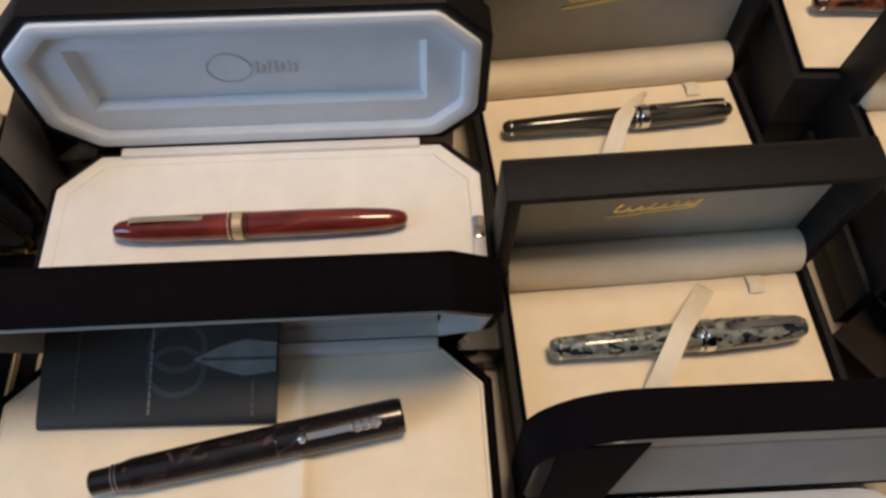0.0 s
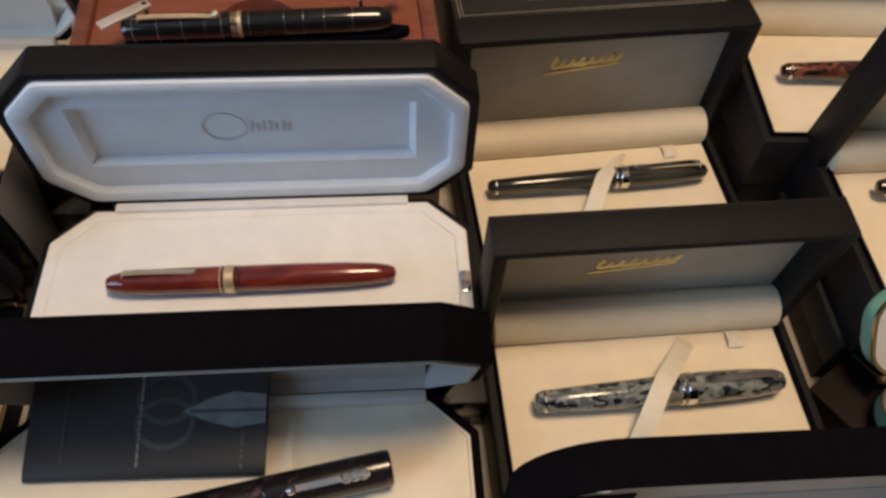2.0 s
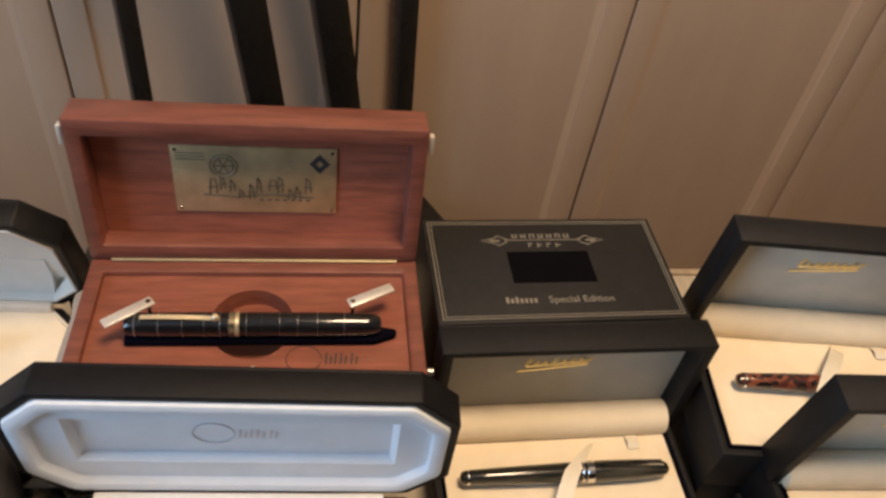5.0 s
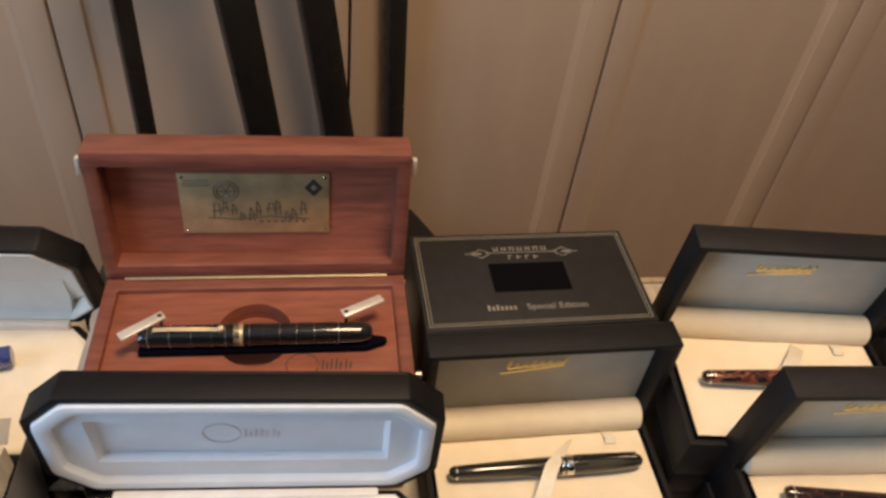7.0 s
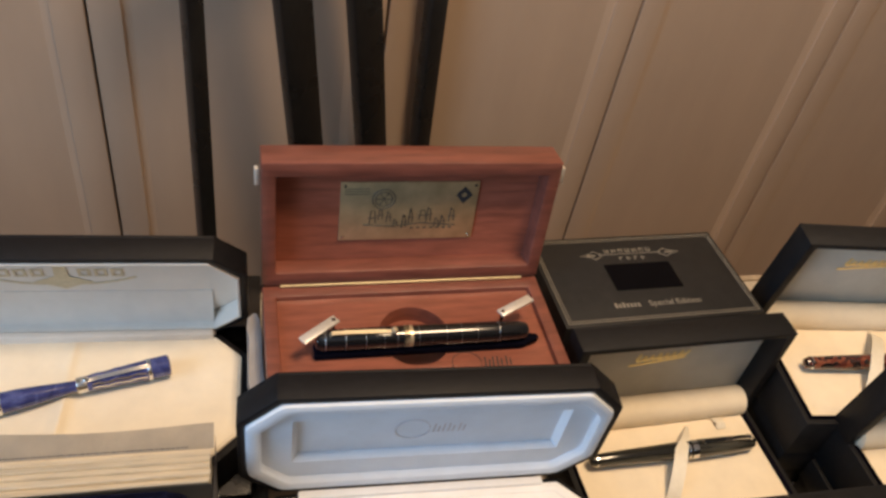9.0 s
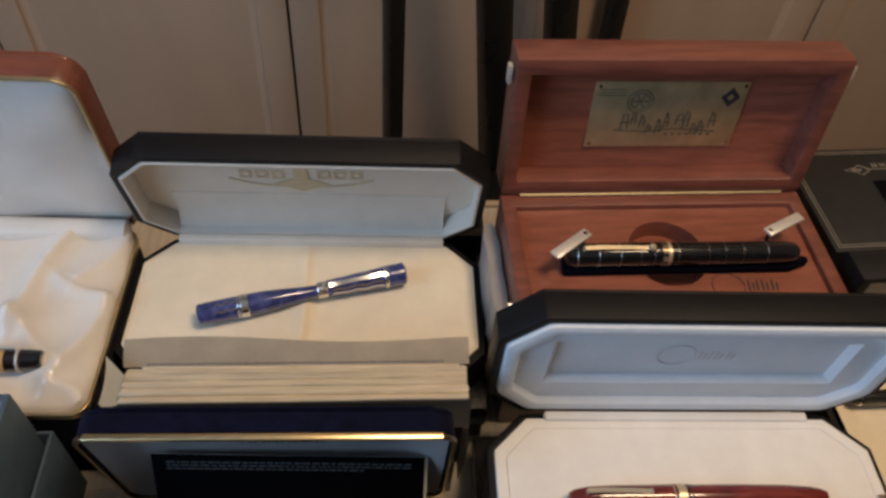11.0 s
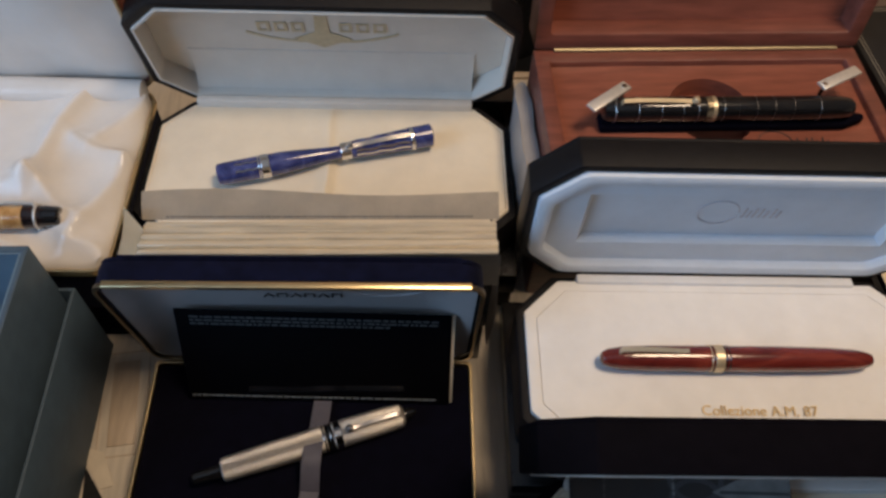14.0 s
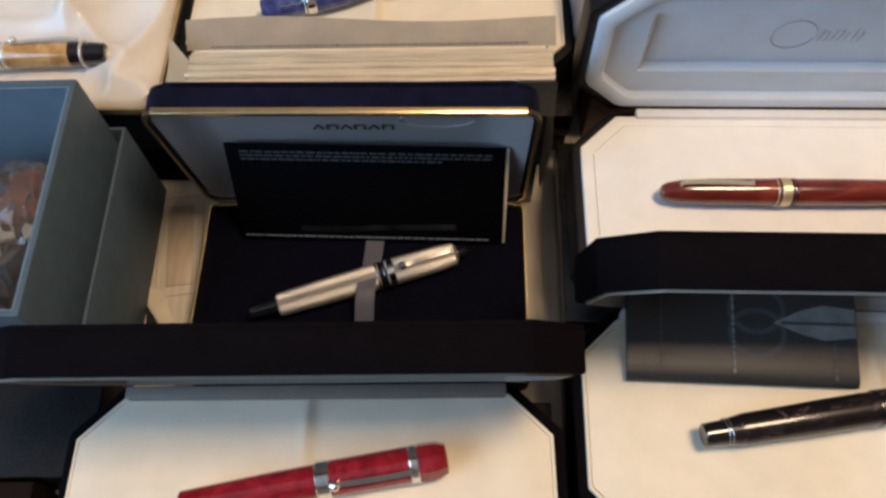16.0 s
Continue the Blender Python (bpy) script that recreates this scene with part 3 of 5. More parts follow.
def lid_lining_plain(lid, L, half, h, cut, t, lining):
    bm = ring(bmesh.new(), octagon(half - 0.0006, 0.0006, h - 0.0006, cut), octagon(half - 0.0028, 0.0028, h - 0.0028, cut - 0.001), 0.001, t - 0.001, 0.0006)
    prism(bm, octagon(half - 0.003, 0.003, h - 0.003, cut - 0.001), t - 0.003, t - 0.0012)
    part("lid_lining", moved(bm, L), lining, lid)
    board = prism(bmesh.new(), [(0.0008, 0.0060), (0.016, t - 0.0050), (0.036, t - 0.0036), (0.036, t - 0.0030), (0.0008, t - 0.0030)], -half + cut + 0.002, half - cut - 0.002)
    part("hinge_board", moved(board, L @ Matrix(((0, 0, 1, 0), (1, 0, 0, 0), (0, 1, 0, 0), (0, 0, 0, 1)))), lining, lid)


def carton(name, m, hx, y0, y1, h, mat, label):
    c = thing(name, m, label, "carton")
    part("tray", box(-hx, hx, y0, y1, 0, h * 0.45, 0.0008), mat, c)
    part("cover", box(-hx - 0.0015, hx + 0.0015, y0 - 0.0015, y1 + 0.0015, h * 0.45 + 0.0006, h, 0.0012), mat, c)
    return c


# white-lined case with the wine-red pen, on its black carton
carton("carton", pose(0.188, 0.3655, TABLE, 0, 0, 2.3), 0.127, -0.114, 0.006, 0.036, GLOSS_BLACK, "glossy black carton under the white-lined pen case")
case_a, lid_a, LA = cut_corner_case(pose(0.188, 0.3655, 0.7865, 0, 0, 2.3), 0.1205, 0.108, 0.022, 0.0385, 0.0988, 0.0205, 2.0, BLACK_LEATHER, WHITE_CLOTH, WHITE_CLOTH, "open black octagonal pen case with white padded lining")
# lid lining carries the window's blue in its own colour
lid_lining_stepped(lid_a, LA, 0.1205, 0.0988, 0.022, 0.0205, BLUE_LIT_CLOTH)
ring_mark(lid_a, LA @ pose(0.0, 0.054, 0.0097, 0, 0, 0), 0.045, FAINT_INK)
lettering("gold_lettering", "Collezione A.M. 87", 0.0085, GOLD, case_a, pose(0.008, -0.088, 0.0405), "gold printed words")
part("catch", box(0.1135, 0.1195, -0.066, -0.052, 0.0385, 0.0405, 0.0008), STEEL, case_a, "small clear catch")

# cream case with the dark pen
case_f, lid_f, LF = cut_corner_case(pose(0.1865, 0.240, 0.7815, 0, 0, 2.2), 0.1195, 0.108, 0.020, 0.0365, 0.0995, 0.0235, 18.5, BLACK_VELVET, PALE_LINING, CREAM_CLOTH, "open black velvet pen case with cream padded lining", raised=False, fold=0.03)
lid_lining_plain(lid_f, LF, 0.1195, 0.0995, 0.020, 0.0235, GREY_LINING)
carton("carton", pose(0.1865, 0.240, TABLE, 0, 0, 2.2), 0.122, -0.112, 0.003, 0.031, GLOSS_BLACK, "glossy black carton under the cream pen case")

# cream case with the blue pen
case_c, lid_c, LC = cut_corner_case(pose(-0.062, 0.4955, 0.7925, 0, 0, 2.5), 0.1185, 0.110, 0.020, 0.0385, 0.0985, 0.020, 15.0, BLACK_LEATHER, WARM_LINING, CREAM_CLOTH, "open black octagonal pen case with cream satin pad", raised=False, fold=-0.001)
lid_lining_plain(lid_c, LC, 0.1185, 0.0985, 0.020, 0.020, WARM_LINING)
carton("carton", pose(-0.062, 0.4955, TABLE, 0, 0, 2.5), 0.125, -0.115, 0.022, 0.042, GLOSS_BLACK, "glossy black carton under the blue pen's case")
AM = LC @ pose(-0.004, 0.0625, 0.0164) @ Matrix.Diagonal((1.22, 1.22, 1, 1))
part("anchor_mark", moved(prism(bmesh.new(), [(-0.003, 0.012), (-0.004, -0.004), (-0.016, -0.010), (0.0, -0.018), (0.016, -0.010), (0.004, -0.004), (0.003, 0.012)], 0, 0.0003), AM), FADED_GOLD, lid_c, "faded gold printed mark")
for sgn in (-1, 1):
    part("arc_mark", moved(strip([(sgn * (0.010 + 0.0038 * k), -0.0125 + 0.00012 * k * k, 0.0002) for k in range(9)], 0.0018, 0.0003), AM), FADED_GOLD, lid_c)
    for k in range(3):
        x = sgn * (0.0125 + k * 0.009)
        part("letter_mark", moved(ring(bmesh.new(), [(x - 0.0034, -0.004), (x + 0.0034, -0.004), (x + 0.0034, 0.004), (x - 0.0034, 0.004)], [(x - 0.0018, -0.0024), (x + 0.0018, -0.0024), (x + 0.0018, 0.0024), (x - 0.0018, 0.0024)], 0, 0.0003), AM), FADED_GOLD, lid_c)

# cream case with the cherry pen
case_e, lid_e, LE = cut_corner_case(pose(-0.0655, 0.185, 0.7835, 0, 0, 3.8), 0.1183, 0.110, 0.021, 0.0385, 0.0995, 0.020, 15.5, BLACK_VELVET, SHADED_LINING, CREAM_CLOTH, "open black velvet octagonal pen case with cream pad", raised=False, fold=-0.0025)
# the shade inside this lid is put into its lining colour
lid_lining_plain(lid_e, LE, 0.1183, 0.0995, 0.021, 0.020, SHADED_LINING)
carton("carton", pose(-0.0655, 0.185, TABLE, 0, 0, 3.8), 0.121, -0.114, 0.004, 0.033, GLOSS_BLACK, "glossy black carton under the cherry pen's case")


# ---- oblong presentation boxes with a bolster ----
def bolster_case(m, half, depth, base_h, lid_h, lid_t, lean_deg, label, mark=0.62, tab=True):
    c = thing("presentation_box", m, label, "pen box", "presentation boxes with bolsters")
    s = 0.005
    d0 = 0.027
    shell = ring(bmesh.new(), rect(half + s, -depth - s, d0), rect(half, -depth, d0 - 0.004), 0, base_h + 0.0015, 0.0008)
    box(-half - 0.001, half + 0.001, -depth - 0.001, d0 - 0.001, 0.0005, 0.003, bm=shell)
    part("base_shell", shell, BLACK_PAPER, c)
    h, w, f = half - 0.0003, 0.0019, -depth + 0.0003
    part("base_lip", prism(bmesh.new(), [(-h, 0.003), (-h, f), (h, f), (h, 0.003), (h - w, 0.003), (h - w, f + w), (-h + w, f + w), (-h + w, 0.003)], base_h - 0.012, base_h + 0.0028), NAVY_CLOTH, c, "dark inner lip")
    cushion(rect(half - 0.0024, -depth + 0.0024, 0.004), base_h - 0.0012, 0.0012, IVORY_PAD, "pad", c, wave=0.0003)
    bol = lathe([(-half + 0.001, 0.011), (-half + 0.002, 0.0130), (half - 0.002, 0.0130), (half - 0.001, 0.011)], 32)
    part("bolster", moved(bol, Matrix.Translation((0, 0.0118, base_h + 0.0060))), IVORY_PAD, c)
    L = lean(0.0045, base_h + 0.004, lean_deg)
    lid_bm = ring(bmesh.new(), rect(half + s + 0.0015, -0.004, lid_h + 0.004), rect(half - 0.001, 0.0, lid_h - 0.001), 0, lid_t, 0.0009)
    box(-half - s - 0.0015, half + s + 0.0015, -0.004, lid_h + 0.004, lid_t - 0.0004, lid_t + 0.0016, 0.0007, bm=lid_bm)
    lid = part("lid", moved(lid_bm, L), BLACK_PAPER, c)
    part("lid_lining", moved(box(-half + 0.0005, half - 0.0005, 0.0005, lid_h - 0.0015, lid_t - 0.0035, lid_t - 0.0006, 0.0008), L), STONE_LINING, lid)
    script_mark(lid, L @ pose(-0.006, lid_h * mark, lid_t - 0.0040, 0, 0, 2), 0.048, GOLD_INK)
    if tab:
        part("pull_tab", strip([(0.058, -0.001, base_h + 0.001), (0.058, -0.008, base_h + 0.0035), (0.058, -0.012, base_h + 0.001)], 0.009, 0.0005), CREAM_RIBBON, c, "small cream pull tab")
    return c, lid, L


def ribbon_over(c, base_h, front, top, back, r, w=0.0105, tail=1.0):
    """A flat ribbon pulled taut from the pad over a pen and down again."""
    base = base_h + 0.0006
    crown = 2 * r + 0.0010
    pts = []
    for k in range(13):
        u = k / 12
        pts.append((front[0] + (top[0] - front[0]) * u, front[1] + (top[1] - front[1]) * u, base + crown * math.sin(u * math.pi / 2) ** 0.8))
    for k in range(1, 13):
        u = k / 12
        pts.append((top[0] + (back[0] - top[0]) * u, top[1] + (back[1] - top[1]) * u, base + crown * math.cos(u * math.pi / 2) ** 0.8))
    return part("ribbon", strip(pts, [w * (1 - (1 - tail) * max(0, i - 12) / 12) for i in range(25)], 0.0004), CREAM_RIBBON, c, "cream satin ribbon over the pen")


BH = 0.040
s2, s2lid, _ = bolster_case(pose(0.399, 0.4405, 0.791 - BH, 0, 0, 6.3), 0.0875, 0.098, BH, 0.0925, 0.022, 0, "open black pen box with ivory pad and grey lid lining")
s3, s3lid, _ = bolster_case(pose(0.410, 0.294, 0.791 - BH, 0, 0, 4.0), 0.0875, 0.090, BH, 0.0885, 0.022, 3, "open black pen box holding a grey mosaic pen", 0.50)
s4, s4lid, _ = bolster_case(pose(0.592, 0.506, 0.8406 - BH, 0, 0, -0.5), 0.0875, 0.098, BH, 0.099, 0.022, 6, "open black pen box holding a red tortoise pen")
s5, s5lid, _ = bolster_case(pose(0.6215, 0.387, 0.836 - BH, 0, 0, 2.5), 0.0875, 0.098, BH, 0.0945, 0.022, 6, "open black pen box holding a dark brown pen", 0.55)
s6, s6lid, _ = bolster_case(pose(0.790, 0.508, 0.8406 - BH, 0, 0, -0.5), 0.0875, 0.098, BH, 0.099, 0.022, 6, "open black pen box with an ivory pad")
carton("carton", pose(0.790, 0.508, TABLE, 0, 0, -0.5), 0.090, -0.100, 0.02, 0.050, BLACK_PAPER, "black textured carton under a pen box")
carton("carton", pose(0.592, 0.506, TABLE, 0, 0, -0.5), 0.090, -0.100, 0.03, 0.050, BLACK_PAPER, "black textured carton under a pen box")
carton("carton", pose(0.617, 0.389, TABLE, 0, 0, 2.5), 0.090, -0.100, 0.015, 0.0455, BLACK_PAPER, "black textured carton under a pen box")

# printed black box behind
printed = thing("printed_box", pose(0.389, 0.5315, TABLE, 0, 0, 6.8), "closed dark grey card box with fine printed border", "card box")
part("box_base", box(-0.089, 0.089, -0.049, 0.049, 0, 0.066, 0.001), DARK_CARD, printed)
cover = part("box_cover", box(-0.0915, 0.0915, -0.0515, 0.0515, 0.0665, 0.128, 0.0012), DARK_CARD, printed)
for off, wd in ((0.0035, 0.0007), (0.0058, 0.0005)):
    a, b = 0.0915 - off, 0.0515 - off
    part("border_line", ring(bmesh.new(), rect(a, -b, b), rect(a - wd, -b + wd, b - wd), 0.128, 0.1283), PALE_INK, cover)
part("dark_window", box(-0.032, 0.031, -0.0155, 0.0155, 0.128, 0.1284), BLACK_PRINT, cover, "black oblong patch")
lettering("printed_words", "Special Edition", 0.0084, PALE_INK, cover, pose(0.0145, -0.0345, 0.1282), "pale printed words")
for k in range(7):
    part("print_bar", box(-0.0410 + k * 0.0034, -0.0390 + k * 0.0034, -0.0344, -0.0290 if k in (0, 2) else -0.0304, 0.128, 0.1283), PALE_INK, cover)
orn = bmesh.new()
for sgn in (-1, 1):
    x = 0.004 + sgn * 0.038
    strip([(x - sgn * 0.010, 0.0350, 0.1282), (x - sgn * 0.003, 0.0392, 0.1282), (x, 0.0365, 0.1282), (x + sgn * 0.010, 0.0340, 0.1282), (x, 0.0315, 0.1282), (x - sgn * 0.003, 0.0288, 0.1282), (x - sgn * 0.010, 0.0330, 0.1282)], 0.0008, 0.0003, bm=orn)
    strip([(x - sgn * 0.004, 0.0340, 0.1282), (x + sgn * 0.004, 0.0340, 0.1282)], 0.0016, 0.0003, bm=orn)
strip([(-0.026, 0.0345, 0.1282), (0.034, 0.0345, 0.1282)], 0.0007, 0.0003, bm=orn)
for k in range(7):
    x = -0.0195 + k * 0.0068
    for dx in (0.0, 0.0030):
        box(x + dx, x + dx + 0.0010, 0.0366, 0.0410, 0.128, 0.1283, bm=orn)
    box(x + 0.0010, x + 0.0030, 0.0384 + 0.0016 * (k % 3 - 1), 0.0392 + 0.0016 * (k % 3 - 1), 0.128, 0.1283, bm=orn)
for k in range(4):
    x = -0.0085 + k * 0.0072
    box(x, x + 0.0010, 0.0268, 0.0312, 0.128, 0.1283, bm=orn)
    box(x + 0.0010, x + 0.0036, 0.0302 - 0.0014 * (k % 2), 0.0311 - 0.0014 * (k % 2), 0.128, 0.1283, bm=orn)
part("printed_ornament", moved(orn, Matrix.Translation((-0.005, -0.0065, 0))), PALE_INK, cover)

# ---- mahogany box ----
WB = pose(0.1795, 0.508, TABLE, 0, 0, 5.0)
wood = thing("wooden_box", WB, "open polished mahogany pen box with brass plate in the lid", "wooden box")
wt = 0.136
# walls use a darkened mahogany: the dimness of their steeply seen sides is painted in
part("box_wall", ring(bmesh.new(), rect(0.1085, -0.102, 0.004), rect(0.0985, -0.0915, -0.0095), 0, wt, 0.0016), MAHOGANY_FRAME, wood)
floor_bm = bmesh.new()
x0, x1, y0, y1, zt = -0.0985, 0.0985, -0.0915, -0.0095, wt - 0.0045
cx, cy, N = -0.001, -0.050, 40
out, hole, pit = [], [], []
for k in range(N):
    a = 2 * math.pi * (k + 0.5) / N
    dx, dy = math.cos(a), math.sin(a)
    reach = min(((x1 if dx > 0 else x0) - cx) / dx, ((y1 if dy > 0 else y0) - cy) / dy)
    out.append(floor_bm.verts.new((cx + dx * reach, cy + dy * reach, zt)))
    hole.append(floor_bm.verts.new((cx + dx * 0.0265, cy + dy * 0.0285, zt)))
    pit.append(floor_bm.verts.new((cx + dx * 0.0258, cy + dy * 0.0278, zt - 0.014)))
for k in range(N):
    j = (k + 1) % N
    floor_bm.faces.new((out[k], out[j], hole[j], hole[k]))
    floor_bm.faces.new((hole[k], hole[j], pit[j], pit[k]))
    a, b = out[k].co, out[j].co
    if abs(a.x - b.x) > 1e-5 and abs(a.y - b.y) > 1e-5:
        corner = floor_bm.verts.new((x1 if a.x > cx else x0, y1 if a.y > cy else y0, zt))
        floor_bm.faces.new((out[k], corner, out[j]))
floor_bm.faces.new(pit)
part("inner_panel", floor_bm, MAHOGANY, wood)
part("box_floor", box(-0.0984, 0.0984, -0.0914, -0.0096, 0.001, 0.005), MAHOGANY_DARK, wood)
part("hinge", moved(lathe([(-0.095, 0.0014), (0.095, 0.0014)], 10), Matrix.Translation((0, 0.0005, wt + 0.001))), OLD_GOLD, wood, "long brass piano hinge")
part("knob", moved(lathe([(0, 0.0026), (0.002, 0.0040), (0.0065, 0.0040), (0.0090, 0.0022)], 14), Matrix.Translation((0.003, -0.0955, wt)) @ Matrix.Rotation(radians(-90), 4, "Y")), STEEL, wood, "polished round push button")
for sx in (-0.112, 0.112):
    part("side_stud", moved(lathe([(-0.002, 0.0026), (0.002, 0.0026)], 12), Matrix.Translation((sx, -0.086, wt - 0.010))), DULL_STEEL, wood)
LW = lean(0.0045, wt + 0.001, -6.0)
LIDH, LIDT = 0.1055, 0.022
lid_bm = ring(bmesh.new(), rect(0.1085, 0.0, LIDH), rect(0.0985, 0.0115, LIDH - 0.0115), -0.004, LIDT, 0.0016)
wlid = part("lid", moved(lid_bm, LW), MAHOGANY_FRAME, wood)
part("lid_panel", moved(box(-0.1, 0.1, 0.010, LIDH - 0.010, LIDT - 0.010, LIDT - 0.002), LW), MAHOGANY_DARK, wlid)
plate = part("brass_plate", moved(box(-0.052, 0.052, 0.030, 0.081, LIDT - 0.0114, LIDT - 0.0101, 0.0003), LW), BRASS_PLATE, wlid, "engraved brass plate")
for sx in (-0.049, 0.049):
    for sy in (0.033, 0.078):
        part("screw", moved(lathe([(0, 0.0013), (0.0006, 0.001)], 10), LW @ Matrix.Translation((sx, sy, LIDT - 0.0115)) @ Matrix.Rotation(radians(90), 4, "Y")), STEEL, plate)
eng = bmesh.new()
rnd = random.Random(5)
for r in (0.0085, 0.0062):
    tube([(-0.020 + r * math.cos(q * math.pi / 10), 0.0665 + r * math.sin(q * math.pi / 10), 0) for q in range(21)], 0.0004, 4, eng)
for q in range(6):
    strip([(-0.020, 0.0665, 0), (-0.020 + 0.0062 * math.cos(q * math.pi / 3), 0.0665 + 0.0062 * math.sin(q * math.pi / 3), 0)], 0.0006, 0.0003, bm=eng)
for k in range(11):
    x = -0.030 + k * 0.0062 + rnd.uniform(-0.001, 0.001)
    y = 0.044 + 0.004 * math.sin(k * 1.3)
    w, h = rnd.uniform(0.0028, 0.0055), rnd.uniform(0.006, 0.014)
    strip([(x, y, 0), (x + w * 0.2, y + h, 0), (x + w * 0.8, y + h * rnd.uniform(0.6, 1.0), 0), (x + w, y + 0.001, 0)], 0.0011, 0.0003, bm=eng)
    strip([(x - 0.001, y + h * 0.45, 0), (x + w + 0.001, y + h * rnd.uniform(0.3, 0.6), 0)], 0.0009, 0.0003, bm=eng)
strip([(-0.034, 0.0440, 0), (-0.012, 0.0425, 0), (0.010, 0.0450, 0), (0.037, 0.0425, 0)], 0.0011, 0.0003, bm=eng)
for k in range(7):
    strip([(0.002 + k * 0.005, 0.0405, 0), (0.0045 + k * 0.005, 0.0405, 0)], 0.0014, 0.0003, bm=eng)
for k in range(3):
    strip([(-0.049, 0.0755 - k * 0.0022, 0), (-0.031, 0.0755 - k * 0.0022, 0)], 0.0005, 0.0003, bm=eng)
part("engraving", moved(eng, LW @ Matrix.Translation((0, 0, LIDT - 0.0116))), ETCH, plate, "fine dark engraving")
part("engraved_diamond", moved(ring(bmesh.new(), [(0.041, 0.0620), (0.0475, 0.0695), (0.041, 0.0770), (0.0345, 0.0695)], [(0.041, 0.0668), (0.0435, 0.0695), (0.041, 0.0722), (0.0385, 0.0695)], 0, 0.0003), LW @ Matrix.Translation((0, 0, LIDT - 0.0117))), DARK_INK, plate)
for sx in (-0.1112, 0.1112):
    part("corner_catch", moved(box(sx - 0.0016, sx + 0.0016, LIDH - 0.020, LIDH - 0.007, 0.000, 0.006, 0.0008), LW), SLIDE, wlid, "shiny metal catch")
ring_mark(wood, pose(0.045, -0.079, wt - 0.0042), 0.042, DARK_INK, "burnt_mark")
for nm, x, y, a in (("clasp", -0.0721, -0.0584, 36.8), ("clasp", 0.0743, -0.0449, 26.5)):
    bm = box(-0.0160, 0.0160, -0.0037, 0.0037, 0, 0.0020, 0.0008)
    part(nm, moved(bm, Matrix.Translation((x, y, wt + 0.0158)) @ Matrix.Rotation(radians(a), 4, "Z")), SLIDE, wood, "small flat silver clasp")
    part("clasp_post", moved(lathe([(0, 0.0016), (0.0225, 0.0016)], 10), Matrix.Translation((x + math.cos(radians(a)) * 0.013 * (1 if x < 0 else -1), y + math.sin(radians(a)) * 0.013 * (1 if x < 0 else -1), wt - 0.0045)) @ Matrix.Rotation(radians(-90), 4, "Y")), STEEL, wood)

# ---- navy velvet case with a gold rim ----
AU = pose(-0.060, 0.3215, TABLE, 0, 0, 2.8)
aur = thing("velvet_case", AU, "open navy velvet pen case with gilt metal rims", "pen case")
ah, hw, dp = 0.024, 0.099, 0.112
part("base_shell", prism(bmesh.new(), rounded(hw + 0.001, -dp - 0.001, 0.001, 0.004), 0, ah - 0.004, 0.003, 3), NAVY_VELVET, aur)
part("base_rim", ring(bmesh.new(), rounded(hw + 0.0018, -dp - 0.0018, 0.0018, 0.004), rounded(hw - 0.0002, -dp + 0.0002, -0.0002, 0.003), ah - 0.0035, ah + 0.0015, 0.0005), GOLD, aur, "gilt metal rim")
cushion(rounded(hw - 0.001, -dp + 0.001, -0.001, 0.003, 3), ah - 0.001, 0.0014, NAVY_CLOTH, "pad", aur, wave=0.0005, seed=3.0)
LU = lean(0.002, ah + 0.003, 8.5)
ULH, ULT = 0.117, 0.014
vb = ring(bmesh.new(), rounded(hw + 0.001, -0.001, ULH + 0.001, 0.012), rounded(hw - 0.002, 0.002, ULH - 0.002, 0.010), 0.003, ULT, 0.001)
prism(vb, rounded(hw + 0.0005, -0.0005, ULH + 0.0005, 0.012), ULT - 0.0005, ULT + 0.0035, 0.003, 3)
ulid = part("lid", moved(vb, LU), NAVY_VELVET, aur)
# whole rim painted with its dark reflection; a plain gold bar covers the top
part("lid_rim", moved(ring(bmesh.new(), rounded(hw + 0.0018, -0.0018, ULH + 0.0018, 0.012), rounded(hw - 0.0006, 0.0006, ULH - 0.0006, 0.010), -0.0005, 0.0022, 0.0005), LU), GILT_DARK_REFLECTION, ulid, "gilt metal rim with a dark reflection in its colour")
part("top_rim", moved(box(-hw + 0.006, hw - 0.006, ULH - 0.0010, ULH + 0.0024, -0.0012, 0.0024, 0.0005), LU), GOLD, ulid, "bright gilt top edge")
ln = bmesh.new()
loops = []
for inset, zz in ((0.0022, 0.0015), (0.0055, 0.0024), (0.0130, 0.0062), (0.0200, 0.0096), (0.0270, 0.0110)):
    loops.append([ln.verts.new((x, y, zz)) for x, y in rounded(hw - inset, inset, ULH - inset * 0.6, 0.010)])
for p, q in zip(loops, loops[1:]):
    for k in range(len(p)):
        ln.faces.new((p[k], p[(k + 1) % len(p)], q[(k + 1) % len(q)], q[k]))
ln.faces.new(loops[-1])
part("lid_lining", moved(ln, LU), SILVER_SATIN, ulid, "silver grey satin lining")
block_mark(ulid, LU @ pose(0.002, 0.0790, ULT - 0.0034), 0.0060, DARK_INK)
part("oval_mark", moved(tube([(0.048 + 0.020 * math.cos(a * math.pi / 12), 0.090 + 0.0085 * math.sin(a * math.pi / 12), 0) for a in range(25)], 0.0003, 4), LU @ pose(0, 0, ULT - 0.0033)), FAINT_INK, ulid)
part("hinge_knuckle", moved(lathe([(-0.004, 0.0018), (0.004, 0.0018)], 10), Matrix.Translation((hw - 0.010, 0.001, ah + 0.002))), GOLD, aur)
